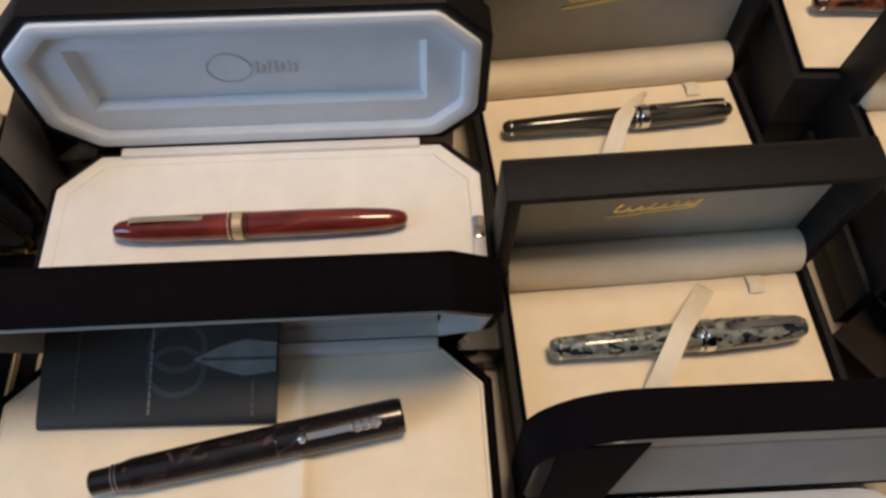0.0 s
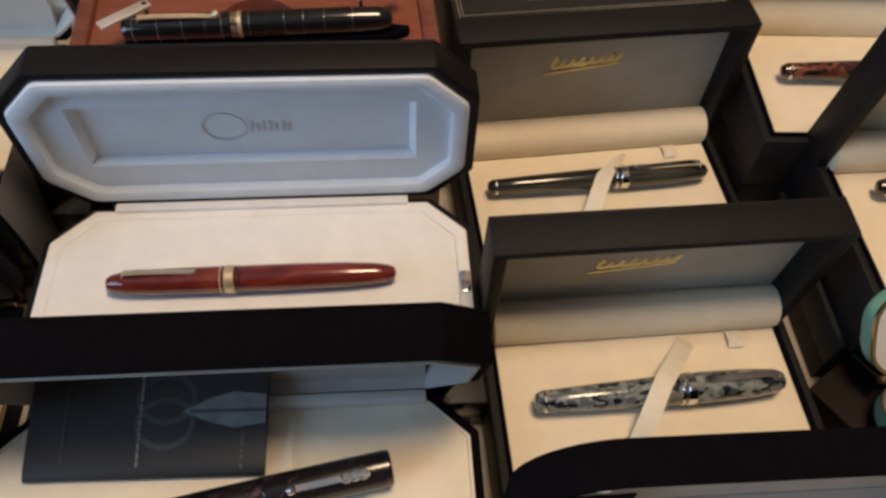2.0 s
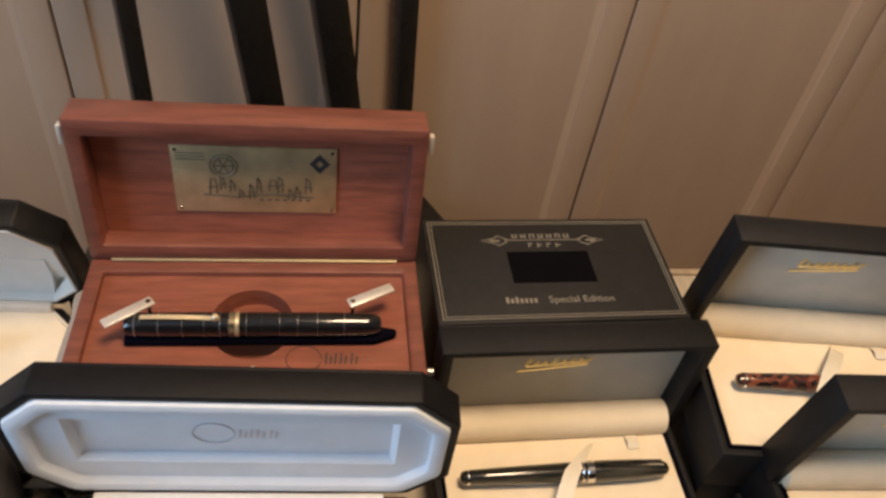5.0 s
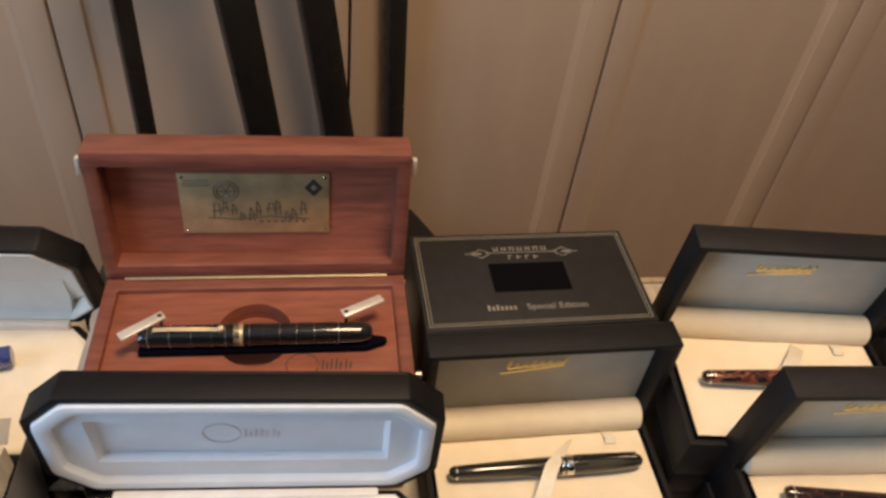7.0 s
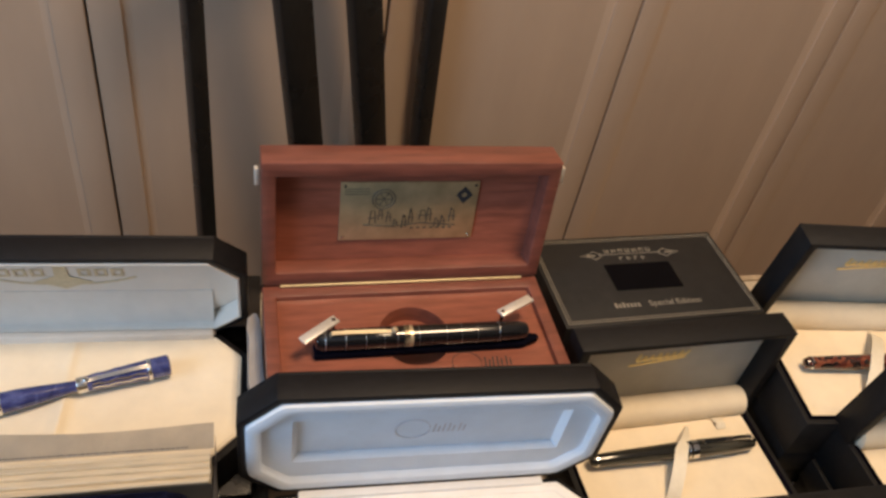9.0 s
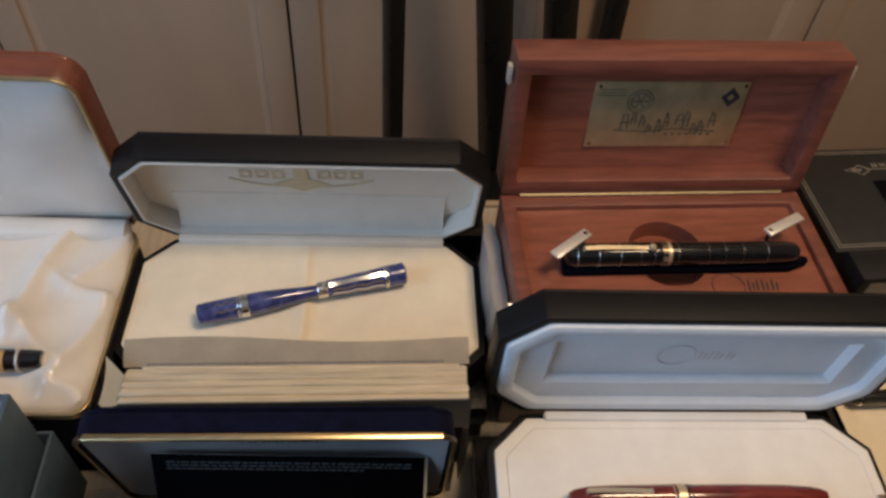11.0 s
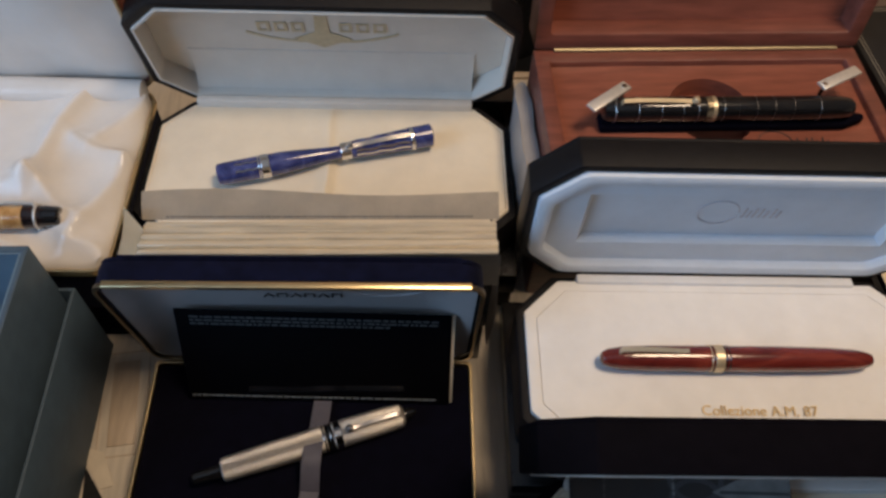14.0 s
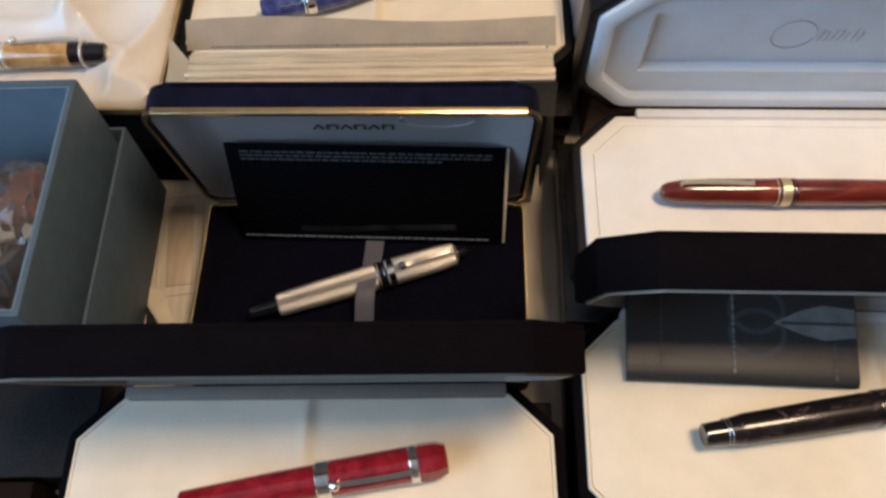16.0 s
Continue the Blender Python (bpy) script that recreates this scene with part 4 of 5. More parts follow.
part("ribbon", strip([(0.006 + 0.006 * (y + 0.05) / 0.1, y, z) for y, z in ((-0.108, 0.0262), (-0.095, 0.0264), (-0.083, 0.0285), (-0.072, 0.0385), (-0.064, 0.0400), (-0.056, 0.0390), (-0.045, 0.0285), (-0.030, 0.0264), (-0.008, 0.0262))], 0.011, 0.0005), GREY_RIBBON, aur, "grey ribbon over the pen")

# black folded leaflet leaning in the lid
lf = thing("leaflet", pose(-0.056, 0.2955, 0.7762, 0, 0, 1.5), "black printed leaflet leaning in the open lid", "leaflet")
LL = Matrix.Rotation(radians(-18), 4, "X") @ UPRIGHT
part("front_sheet", moved(prism(bmesh.new(), [(-0.077, 0), (0.083, 0), (0.082, 0.0745), (-0.075, 0.0745)], 0.0, 0.0008, 0.0002), LL), BLACK_PRINT, lf)
part("back_sheet", moved(prism(bmesh.new(), [(-0.076, 0), (0.0845, 0), (0.0838, 0.0735), (-0.074, 0.0735)], 0.0012, 0.0020, 0.0002), LL), PAPER, lf, "pale back sheet")
bars(lf, LL @ pose(0.004, 0.0690, -0.0003), 0.142, 3, 0.0012, 0.0026, DIM_INK, seed=2)
bars(lf, LL @ pose(0, 0.0035, -0.0003), 0.150, 1, 0.0010, 0.003, GREY_INK, seed=3)
part("photo_print", moved(strip([(-0.040, 0.0100, 0), (-0.005, 0.0105, 0), (0.005, 0.0120, 0), (0.055, 0.0135, 0)], 0.0045, 0.0003), LL @ pose(0, 0, -0.0002)), GLOSS_BLACK, lf, "dim picture of a pen")

carton("carton", pose(0.0490, 0.556, TABLE, 0, 0, 2.5), 0.0165, -0.028, 0.030, 0.062, GLOSS_BLACK, "narrow glossy black carton behind the blue pen's case")

# thick booklet standing behind the velvet case
bk = thing("booklet", pose(-0.0505, 0.354, TABLE, 0, 0, 3.6), "thick booklet with pale page edges on a black carton", "booklet")
def sheet(nx, nu, place, thick=0.0006):
    """A thin bent sheet; place(u, v) gives a point for u, v from 0 to 1."""
    bm = bmesh.new()
    g = [[bm.verts.new(place(i / nx, j / nu)) for j in range(nu + 1)] for i in range(nx + 1)]
    for i in range(nx):
        for j in range(nu):
            bm.faces.new((g[i][j], g[i + 1][j], g[i + 1][j + 1], g[i][j + 1]))
    bmesh.ops.solidify(bm, geom=bm.faces[:], thickness=thick)
    return bm


part("front_cover", sheet(20, 6, lambda u, v: (-0.0985 + 0.198 * u, -0.0192 - 0.0050 * v * v * u ** 4, 0.1300 - 0.0235 * v)), END_GREY, bk, "grey outer cover")
part("back_cover", sheet(30, 5, lambda u, v: (-0.0985 + 0.1985 * u, 0.0060 + (0.0128 + 0.0014 * math.sin(u * 7.5)) * v, 0.1288 + (0.0105 + 0.0016 * math.sin(u * 5.0 + 0.6)) * v - 0.002 * v * v)), COVER_BEIGE, bk, "beige cover folded back")
part("end_flap", sheet(6, 6, lambda u, v: (-0.0985 - 0.0070 * v + 0.0015 * math.sin(u * 3), -0.0195 + 0.0260 * u, 0.1110 + (0.0215 + 0.008 * u) * v)), PAPER, bk, "white end of the folded cover")
part("end_cover", sheet(8, 10, lambda u, v: (0.0993 + 0.0030 * math.sin(v * math.pi) * (1 - u), -0.0190 + (0.052 - 0.016 * v) * u, 0.1060 - 0.082 * v)), SLEEVE_GREY, bk, "plain grey end of the booklet")
bars(bk, Matrix.Translation((0, 0.0070, 0.1304)) @ Matrix.Rotation(radians(40), 4, "X"), 0.17, 1, 0.0007, 0.002, END_GREY, name="stitch_line", seed=12)
rnd = random.Random(11)
y = -0.0183
for k in range(15):
    d = rnd.choice((0.0011, 0.0014, 0.0018, 0.0022))
    top, ph, am = 0.1306 - 0.00010 * k + rnd.uniform(-0.0006, 0.0006) - (0.0016 if k % 3 == 2 else 0), rnd.uniform(0, 6), rnd.uniform(0.0001, 0.0004)
    xa, xb = -0.0970 + rnd.uniform(0, 0.0008), 0.0984 - rnd.uniform(0, 0.0007)
    bm = bmesh.new()
    rows = []
    for i in range(25):
        x = xa + (xb - xa) * i / 24
        z = top + am * math.sin(x * 38 + ph)
        rows.append([bm.verts.new(q) for q in ((x, y, 0.1070), (x, y, z - 0.0006), (x, y + d * 0.35, z), (x, y + d * 0.85, z - 0.0002), (x, y + d - 0.00004, z - 0.0010), (x, y + d - 0.00004, 0.1070))])
    for p, q in zip(rows, rows[1:]):
        for j in range(6):
            bm.faces.new((p[j], p[(j + 1) % 6], q[(j + 1) % 6], q[j]))
    bm.faces.new(rows[0])
    bm.faces.new(rows[-1][::-1])
    part("page_block", bm, PAGES, bk)
    y += d
    if y > 0.0052:
        break

carton("carton", pose(-0.0505, 0.354, TABLE, 0, 0, 3.6), 0.096, -0.0170, 0.006, 0.1060, GLOSS_BLACK, "glossy black carton under the thick booklet")

# ---- satin-lined case with the amber pen ----
st = thing("satin_case", pose(-0.300, 0.490, 0.7925, 0, 0, 2.5), "open brown pen case lined with crumpled white satin", "pen case")
sh, shw, sdp = 0.042, 0.112, 0.148
# folds of the satin: from, to, height, width on either side
SATIN_FOLDS = [
    (0.070, -0.008, 0.052, -0.085, 0.0094, 0.0045, 0.0130), (0.052, -0.085, 0.086, -0.112, 0.0069, 0.0045, 0.0110),
    (0.072, -0.050, 0.106, -0.068, 0.0056, 0.0045, 0.0070), (0.108, -0.064, 0.092, -0.126, 0.0069, 0.0048, 0.0100),
    (0.110, -0.010, 0.088, -0.052, 0.0063, 0.0056, 0.0120), (0.050, -0.086, -0.022, -0.098, 0.0069, 0.0048, 0.0120),
    (0.002, -0.018, -0.020, -0.090, 0.0081, 0.0045, 0.0150), (-0.060, -0.012, -0.048, -0.084, 0.0081, 0.0045, 0.0130),
    (0.088, -0.128, 0.110, -0.142, 0.0050, 0.0048, 0.0060), (0.030, -0.132, 0.066, -0.138, 0.0044, 0.0045, 0.0080),
]
part("base_shell", prism(bmesh.new(), rounded(shw + 0.001, -sdp - 0.001, 0.001, 0.012), 0, sh - 0.005, 0.003, 3), NAVY_VELVET, st)
part("base_rim", ring(bmesh.new(), rounded(shw + 0.0018, -sdp - 0.0018, 0.0018, 0.012), rounded(shw - 0.0004, -sdp + 0.0004, -0.0004, 0.010), sh - 0.0045, sh + 0.001, 0.0006), GOLD, st, "gilt metal rim")
cushion(rounded(shw - 0.001, -sdp + 0.001, -0.001, 0.010, 3), sh - 0.001, 0.005, SATIN, "satin_pad", st, n=140, wave=0.0030, seed=7.0, creases=SATIN_FOLDS)
LS = lean(0.003, sh + 0.002, 9)
SLH, SLT = 0.150, 0.020
sb = ring(bmesh.new(), rounded(shw + 0.001, -0.001, SLH + 0.001, 0.014), rounded(shw - 0.002, 0.002, SLH - 0.002, 0.012), 0.003, SLT, 0.001)
prism(sb, rounded(shw + 0.0005, -0.0005, SLH + 0.0005, 0.014), SLT - 0.0005, SLT + 0.003, 0.002)
part("satin_roll", moved(lathe([(-shw + 0.004, 0.004), (-shw + 0.006, 0.0085), (-0.03, 0.0100), (0.04, 0.0094), (shw - 0.006, 0.0088), (shw - 0.004, 0.004)], 24), Matrix.Translation((0, -0.004, sh + 0.0050))), SATIN, st, "soft satin roll along the hinge")
slid = part("lid", moved(sb, LS), MAHOGANY_FRAME, st, "brown leather lid")
part("lid_rim", moved(ring(bmesh.new(), rounded(shw + 0.0012, -0.0012, SLH + 0.0012, 0.014), rounded(shw - 0.0010, 0.0010, SLH - 0.0010, 0.012), 0.0005, 0.003, 0.0005), LS), OLD_GOLD, slid, "gilt metal rim")
sc = cushion(rounded(shw - 0.0011, 0.0011, SLH - 0.0011, 0.011, 3), 0.0, 0.004, SATIN, "lid_satin", slid, n=44, wave=0.004, seed=13.0)
sc.data.transform(LS @ Matrix.Translation((0, 0, 0.006)) @ Matrix.Diagonal((1, 1, -1, 1)))
block_mark(slid, LS @ pose(0.008, 0.088, 0.0005), 0.010, DARK_INK)
carton("carton", pose(-0.300, 0.490, TABLE, 0, 0, 2.5), 0.110, -0.146, 0.0, 0.042, NAVY_CLOTH, "dark carton under the satin-lined case")

# ---- open teal-grey card box ----
tl = thing("card_box", pose(-0.2015, 0.3405, TABLE, 0, 0, 4.2), "open teal-grey card box with small packets inside", "card box")
part("outer_tray", ring(bmesh.new(), [(-0.215, -0.145), (0.0, -0.145), (0.0, 0.0), (-0.215, 0.0)], [(-0.2135, -0.1435), (-0.002, -0.1435), (-0.002, -0.002), (-0.2135, -0.002)], 0, 0.074, 0.0006), TEAL_CARD, tl)
part("inner_tray", ring(bmesh.new(), [(-0.207, -0.139), (-0.0095, -0.139), (-0.0095, 0.0), (-0.207, 0.0)], [(-0.204, -0.136), (-0.0125, -0.136), (-0.0125, -0.004), (-0.204, -0.004)], 0.002, 0.119, 0.0006), TEAL_CARD, tl)
part("inner_lining", ring(bmesh.new(), [(-0.2037, -0.1357), (-0.0128, -0.1357), (-0.0128, -0.0043), (-0.2037, -0.0043)], [(-0.203, -0.135), (-0.0136, -0.135), (-0.0136, -0.0052), (-0.203, -0.0052)], 0.012, 0.1183), TEAL_INNER, tl)
part("tray_floor", box(-0.2035, -0.013, -0.1355, -0.0045, 0.006, 0.011), TEAL_INNER, tl)

# folded paper scrap beside the card box
scrap = thing("paper_scrap", pose(-0.188, 0.257, TABLE, 0, 0, 40), "small folded scrap of beige paper on the table", "paper")
part("pale_side", moved(prism(bmesh.new(), [(-0.019, -0.004), (0.014, -0.006), (0.017, 0.002), (-0.006, 0.006)], 0.0004, 0.0010), Matrix.Rotation(radians(-90), 4, "Z")), COVER_BEIGE, scrap)
part("dark_side", moved(prism(bmesh.new(), [(-0.004, -0.0065), (0.020, -0.0065), (0.020, -0.020)], 0.0004, 0.0012), Matrix.Rotation(radians(-90), 4, "Z")), BLACK_PAPER, scrap, "black printed side")

# dark brown box in front of it
db = thing("card_box", pose(-0.268, 0.080, TABLE, 0, 0, 4), "closed dark brown card box with worn edges", "card box")
part("box_base", box(-0.062, 0.062, -0.11, 0.052, 0, 0.024, 0.001), BROWN_CARD, db)
part("box_cover", box(-0.0635, 0.0635, -0.1115, 0.0535, 0.0244, 0.050, 0.0014), BROWN_CARD, db)

carton("carton", pose(-0.2495, 0.194, TABLE, 0, 0, 3.8), 0.0600, -0.055, 0.0, 0.046, BLACK_PAPER, "black textured carton beside the cherry pen's case")

# crumpled paper sleeve between the blue pen's case and the mahogany box
sv = thing("paper_sleeve", pose(0.0690, 0.452, TABLE, 0, 0, 5.0), "crumpled grey paper sleeve standing on edge", "sleeve")
bm = bmesh.new()
rows = []
for i in range(15):
    z = 0.114 * i / 14
    row = []
    for j in range(28):
        a = 2 * math.pi * j / 28
        q = Vector((math.cos(a) * 2, math.sin(a) * 4, z * 30))
        row.append(bm.verts.new((math.copysign(abs(math.cos(a)) ** 0.7, math.cos(a)) * (0.0052 + 0.0018 * noise.noise(q)), math.copysign(abs(math.sin(a)) ** 0.5, math.sin(a)) * (0.042 + 0.002 * noise.noise(q * 0.5)), z + (0.004 * noise.noise(q * 0.6) if i == 14 else 0))))
    rows.append(row)
for a, b in zip(rows, rows[1:]):
    for k in range(28):
        bm.faces.new((a[k], a[(k + 1) % 28], b[(k + 1) % 28], b[k]))
bm.faces.new(rows[-1])
bm.faces.new(rows[0][::-1])
part("sleeve_body", bm, SLEEVE_GREY, sv)

# packets in the card box
bag = thing("plastic_bag", pose(-0.262, 0.270, 0.762, 0, 0, 10), "crumpled clear bag of small packets", "bag")
bm = bmesh.new()
bmesh.ops.create_icosphere(bm, subdivisions=4, radius=1.0)
for v in bm.verts:
    d = 1 + 0.25 * noise.noise(v.co * 2.2) + 0.08 * noise.noise(v.co * 7)
    v.co = Vector((v.co.x * 0.034 * d, v.co.y * 0.052 * d, (v.co.z + 1.0) * 0.036 * d))
part("film", bm, PLASTIC, bag)
rnd = random.Random(9)
for k in range(9):
    mt = (BAG_DARK, BAG_RED, PAPER)[k % 3]
    bm = box(-0.015, 0.015, -0.011, 0.011, 0, 0.007, 0.0015)
    part("packet", moved(bm, Matrix.Translation((rnd.uniform(-0.016, 0.016), rnd.uniform(-0.03, 0.03), 0.010 + k * 0.0055)) @ Euler((rnd.uniform(-0.6, 0.6), rnd.uniform(-0.6, 0.6), rnd.uniform(0, 3))).to_matrix().to_4x4()), mt, bag)

# ---- rounded black velvet case near the front ----
rc = thing("velvet_case", pose(0.4235, 0.1740, TABLE, 0, 0, 2.0), "open black velvet pen case with rounded corners", "pen case")
rh = 0.030
part("base_shell", ring(bmesh.new(), rounded(0.103, -0.118, 0.003, 0.026), rounded(0.0985, -0.1135, -0.0015, 0.023), 0, rh - 0.003, 0.001), BLACK_VELVET, rc)
part("base_floor", prism(bmesh.new(), rounded(0.0983, -0.1133, -0.0017, 0.023), 0.001, 0.006), BLACK_VELVET, rc)
cushion(rounded(0.1010, -0.1150, 0.0010, 0.023, 4), rh + 0.001, 0.002, WHITE_CLOTH, "pad", rc, wave=0.0008, seed=5.0)
LR = lean(0.003, rh + 0.003, 0)
rb = ring(bmesh.new(), arched(0.101, -0.003, 0.103, 0.046), arched(0.0975, 0.0005, 0.0995, 0.0425), 0.0, 0.018, 0.001)
prism(rb, arched(0.101, -0.003, 0.103, 0.046), 0.0175, 0.0205, 0.001)
rlid = part("lid", moved(rb, LR), BLACK_VELVET, rc)
rl = ring(bmesh.new(), arched(0.0973, 0.0007, 0.0993, 0.0423), arched(0.0958, 0.0022, 0.0978, 0.0408), 0.002, 0.0165)
prism(rl, arched(0.097, 0.001, 0.099, 0.042), 0.0145, 0.0165)
part("lid_lining", moved(rl, LR), GREY_LINING, rlid)
board = prism(bmesh.new(), [(0.0008, 0.0005), (0.034, 0.0140), (0.034, 0.0150), (0.0008, 0.0150)], -0.0955, 0.0955)
part("hinge_board", moved(board, LR @ Matrix(((0, 0, 1, 0), (1, 0, 0, 0), (0, 1, 0, 0), (0, 0, 0, 1)))), GREY_LINING, rlid)
rlf = thing("leaflet", pose(0.3465, 0.166, TABLE + rh + 0.0042, 0, 0, 3), "black folded leaflet standing in the open case", "leaflet")
part("sheet", moved(prism(bmesh.new(), [(-0.016, 0), (0.014, 0), (0.030, 0.074), (-0.010, 0.074)], 0, 0.001), Matrix.Rotation(radians(-10), 4, "X") @ UPRIGHT), BLACK_PRINT, rlf)
part("lid_catch", moved(box(-0.0745, -0.0640, 0.0925, 0.0962, 0.0010, 0.0050, 0.0008), LR), STEEL, rlid, "small chrome catch")

# dark brown box and mint case beside the front presentation box
bb = thing("card_box", pose(0.541, 0.285, TABLE, 0, 0, 35), "small dark brown card box with a gold line", "card box")
part("box_body", box(-0.040, 0.072, -0.085, 0.0, 0, 0.036, 0.001), BROWN_CARD, bb)
part("edge_strip", box(-0.0012, 0.0008, -0.084, -0.001, 0.0358, 0.0372, 0.0003), GOLD, bb, "thin gold line")
mc = thing("mint_case", pose(0.577, 0.262, TABLE + 0.0373, 0, 0, 8), "rounded mint green case with a gold clasp", "case")


def soft_shell(h, y0, y1, r, depth, puff):
    """A shallow rounded dish, its open side at z = 0 and its back swelling to depth."""
    bm = bmesh.new()
    rows = []
    for k in range(9):
        a = math.pi / 2 * k / 8
        d = puff * (1 - math.cos(a))
        z = (depth - puff) * min(1, k) + puff * math.sin(a) if k else 0.0
        rows.append([bm.verts.new((x, y, z)) for x, y in rounded(h - d, y0 + d, y1 - d, r, 8)])
    for a, b in zip(rows, rows[1:]):
        for k in range(len(a)):
            bm.faces.new((a[k], a[(k + 1) % len(a)], b[(k + 1) % len(a)], b[k]))
    bm.faces.new(rows[-1])
    bm.faces.new(rows[0][::-1])
    return bm


MB = Matrix.Translation((0, -0.002, 0.020)) @ Matrix.Diagonal((1, 1, -1, 1))
ML = lean(0.002, 0.021, -38)
low = part("lower_shell", moved(soft_shell(0.046, -0.062, 0.0, 0.018, 0.020, 0.012), MB), MINT, mc)
up = part("upper_shell", moved(soft_shell(0.046, 0.0, 0.050, 0.018, 0.018, 0.012), ML), MINT, mc)
for shell_, mt, ya, yb in ((low, MB, -0.062, 0.0), (up, ML, 0.0, 0.050)):
    part("shell_rim", moved(ring(bmesh.new(), rounded(0.0465, ya - 0.0005, yb + 0.0005, 0.0185, 8), rounded(0.0445, ya + 0.0015, yb - 0.0015, 0.0165, 8), -0.0012, 0.0006), mt), GOLD, shell_, "thin gold rim")
    part("shell_lining", moved(prism(bmesh.new(), rounded(0.0444, ya + 0.0016, yb - 0.0016, 0.0164, 8), -0.0006, 0.0003), mt), PALE_LINING, shell_, "pale grey lining")
part("hinge_bar", moved(lathe([(-0.040, 0.0022), (-0.034, 0.0022)], 12), Matrix.Translation((0, 0.0005, 0.0205))), GOLD, mc, "gold hinge bar")

# slate booklet on the cream case
sl = thing("booklet", pose(0.1475, 0.2025, 0.8215, 0, 0, 1.0), "slate grey booklet with a pale nib printed on it", "booklet")
T1 = Matrix.Rotation(radians(14), 4, "X")
part("cover", moved(strip([(0, -0.0004, 0.0002), (0, 0.0002, 0.0010), (0, 0.0018, 0.0019), (0, 0.005, 0.0024), (0, 0.009, 0.0025), (0, 0.066, 0.0025)], 0.115, 0.0005), T1), LEAFLET_GREY, sl)
part("page_block", moved(box(-0.0565, 0.0568, 0.0022, 0.0655, 0.0004, 0.0019), T1), PAPER, sl)
part("back_cover", moved(box(-0.0575, 0.0575, 0, 0.066, -0.0003, 0.0003, 0.0001), T1), LEAFLET_GREY, sl)
nib = bmesh.new()
prism(nib, [(0.016, 0.031), (0.030, 0.0375), (0.0415, 0.0405), (0.057, 0.0385), (0.057, 0.0245), (0.0415, 0.0225), (0.030, 0.0255)], 0.0029, 0.0031)
part("nib_print", moved(nib, T1), GREY_NIB, sl)
part("nib_slit", moved(box(0.020, 0.057, 0.0302, 0.0318, 0.0031, 0.0033), T1), NIB_SHADE, sl)
halo = bmesh.new()
for dy in (0.006, -0.006):
    strip([(0.008 + 0.0135 * math.cos(a * math.pi / 16), 0.0315 + dy + 0.0115 * math.sin(a * math.pi / 16), 0.0028) for a in range(33)], 0.0026, 0.0003, bm=halo)
part("circle_print", moved(halo, T1), NIB_SHADE, sl)
turn = Matrix.Rotation(radians(90), 4, "Z")
bars(sl, T1 @ Matrix.Translation((-0.040, 0.033, 0.0029)) @ turn, 0.050, 1, 0.0011, 0.003, DIM_INK, seed=6)
bars(sl, T1 @ Matrix.Translation((-0.004, 0.033, 0.0029)) @ turn, 0.056, 1, 0.0012, 0.003, GREY_INK, seed=7)
bars(sl, T1 @ Matrix.Translation((0.046, 0.012, 0.0029)) @ turn, 0.018, 1, 0.0014, 0.003, DIM_INK, seed=8)


# ---- pens ----
def pen_thing(name, a, b, label, spin=0.0):
    a, b = Vector(a), Vector(b)
    d = b - a
    m = Matrix.Translation(a) @ d.to_track_quat("X", "Z").to_matrix().to_4x4() @ Matrix.Rotation(radians(spin), 4, "X")
    return thing(name, m, label, "pen", "fountain pens"), d.length


def clip_on(parent, x0, x1, r, mat, w=0.0042, ball=False, angle=35):
    """A spring clip along the cap, fixed at x0."""
    d = 1 if x1 > x0 else -1
    L = abs(x1 - x0)
    pts = [(x0, 0, r * 0.85), (x0 + d * 0.001, 0, r + 0.0022), (x0 + d * L * 0.25, 0, r + 0.0028), (x0 + d * L * 0.7, 0, r + 0.0020), (x0 + d * L * 0.93, 0, r + 0.0010), (x1, 0, r + 0.0018)]
    c = part("clip", moved(strip(pts, w, 0.0011, (0, 0.02, 1)), Matrix.Rotation(radians(angle), 4, "X")), mat, parent, "polished metal clip")
    if ball:
        part("clip_ball", moved(lathe([(-0.0024, 0.0008), (-0.0014, 0.0022), (0, 0.0027), (0.0014, 0.0022), (0.0024, 0.0008)], 14), Matrix.Rotation(radians(angle), 4, "X") @ Matrix.Translation((x1, 0, r + 0.0022))), mat, c)
    return c


def bands(parent, spans, r, mat):
    for x0, x1 in spans:
        part("band", lathe([(x0, r - 0.0006), (x0, r + 0.0001), (x0 + 0.0004, r + 0.0004), (x1 - 0.0004, r + 0.0004), (x1, r + 0.0001), (x1, r - 0.0006)]), mat, parent)


# wine-red pen
p, n = pen_thing("fountain_pen", (0.1105, 0.3055, 0.8335), (0.268, 0.3125, 0.8335), "wine-red marbled fountain pen with a gilt clip")
part("cap", lathe([(0, 0.0018), (0.0010, 0.0036), (0.004, 0.0052), (0.012, 0.0066), (0.028, 0.0073), (0.0655, 0.0076)]), WINE, p)
bands(p, ((0.0618, 0.0626), (0.0642, 0.0695)), 0.0076, PALE_GOLD)
bands(p, ((0.0630, 0.0638), (0.0700, 0.0708), (0.0720, 0.0728)), 0.0074, BLACK_RESIN)
part("barrel", lathe([(0.0655, 0.0070), (0.0725, 0.0074), (0.100, 0.0075), (0.130, 0.0070), (0.146, 0.0060), (0.153, 0.0048), (0.1565, 0.0034), (n, 0.0015)]), WINE, p)
clip_on(p, 0.010, 0.049, 0.0068, CLIP_METAL, 0.0028, False, -4)


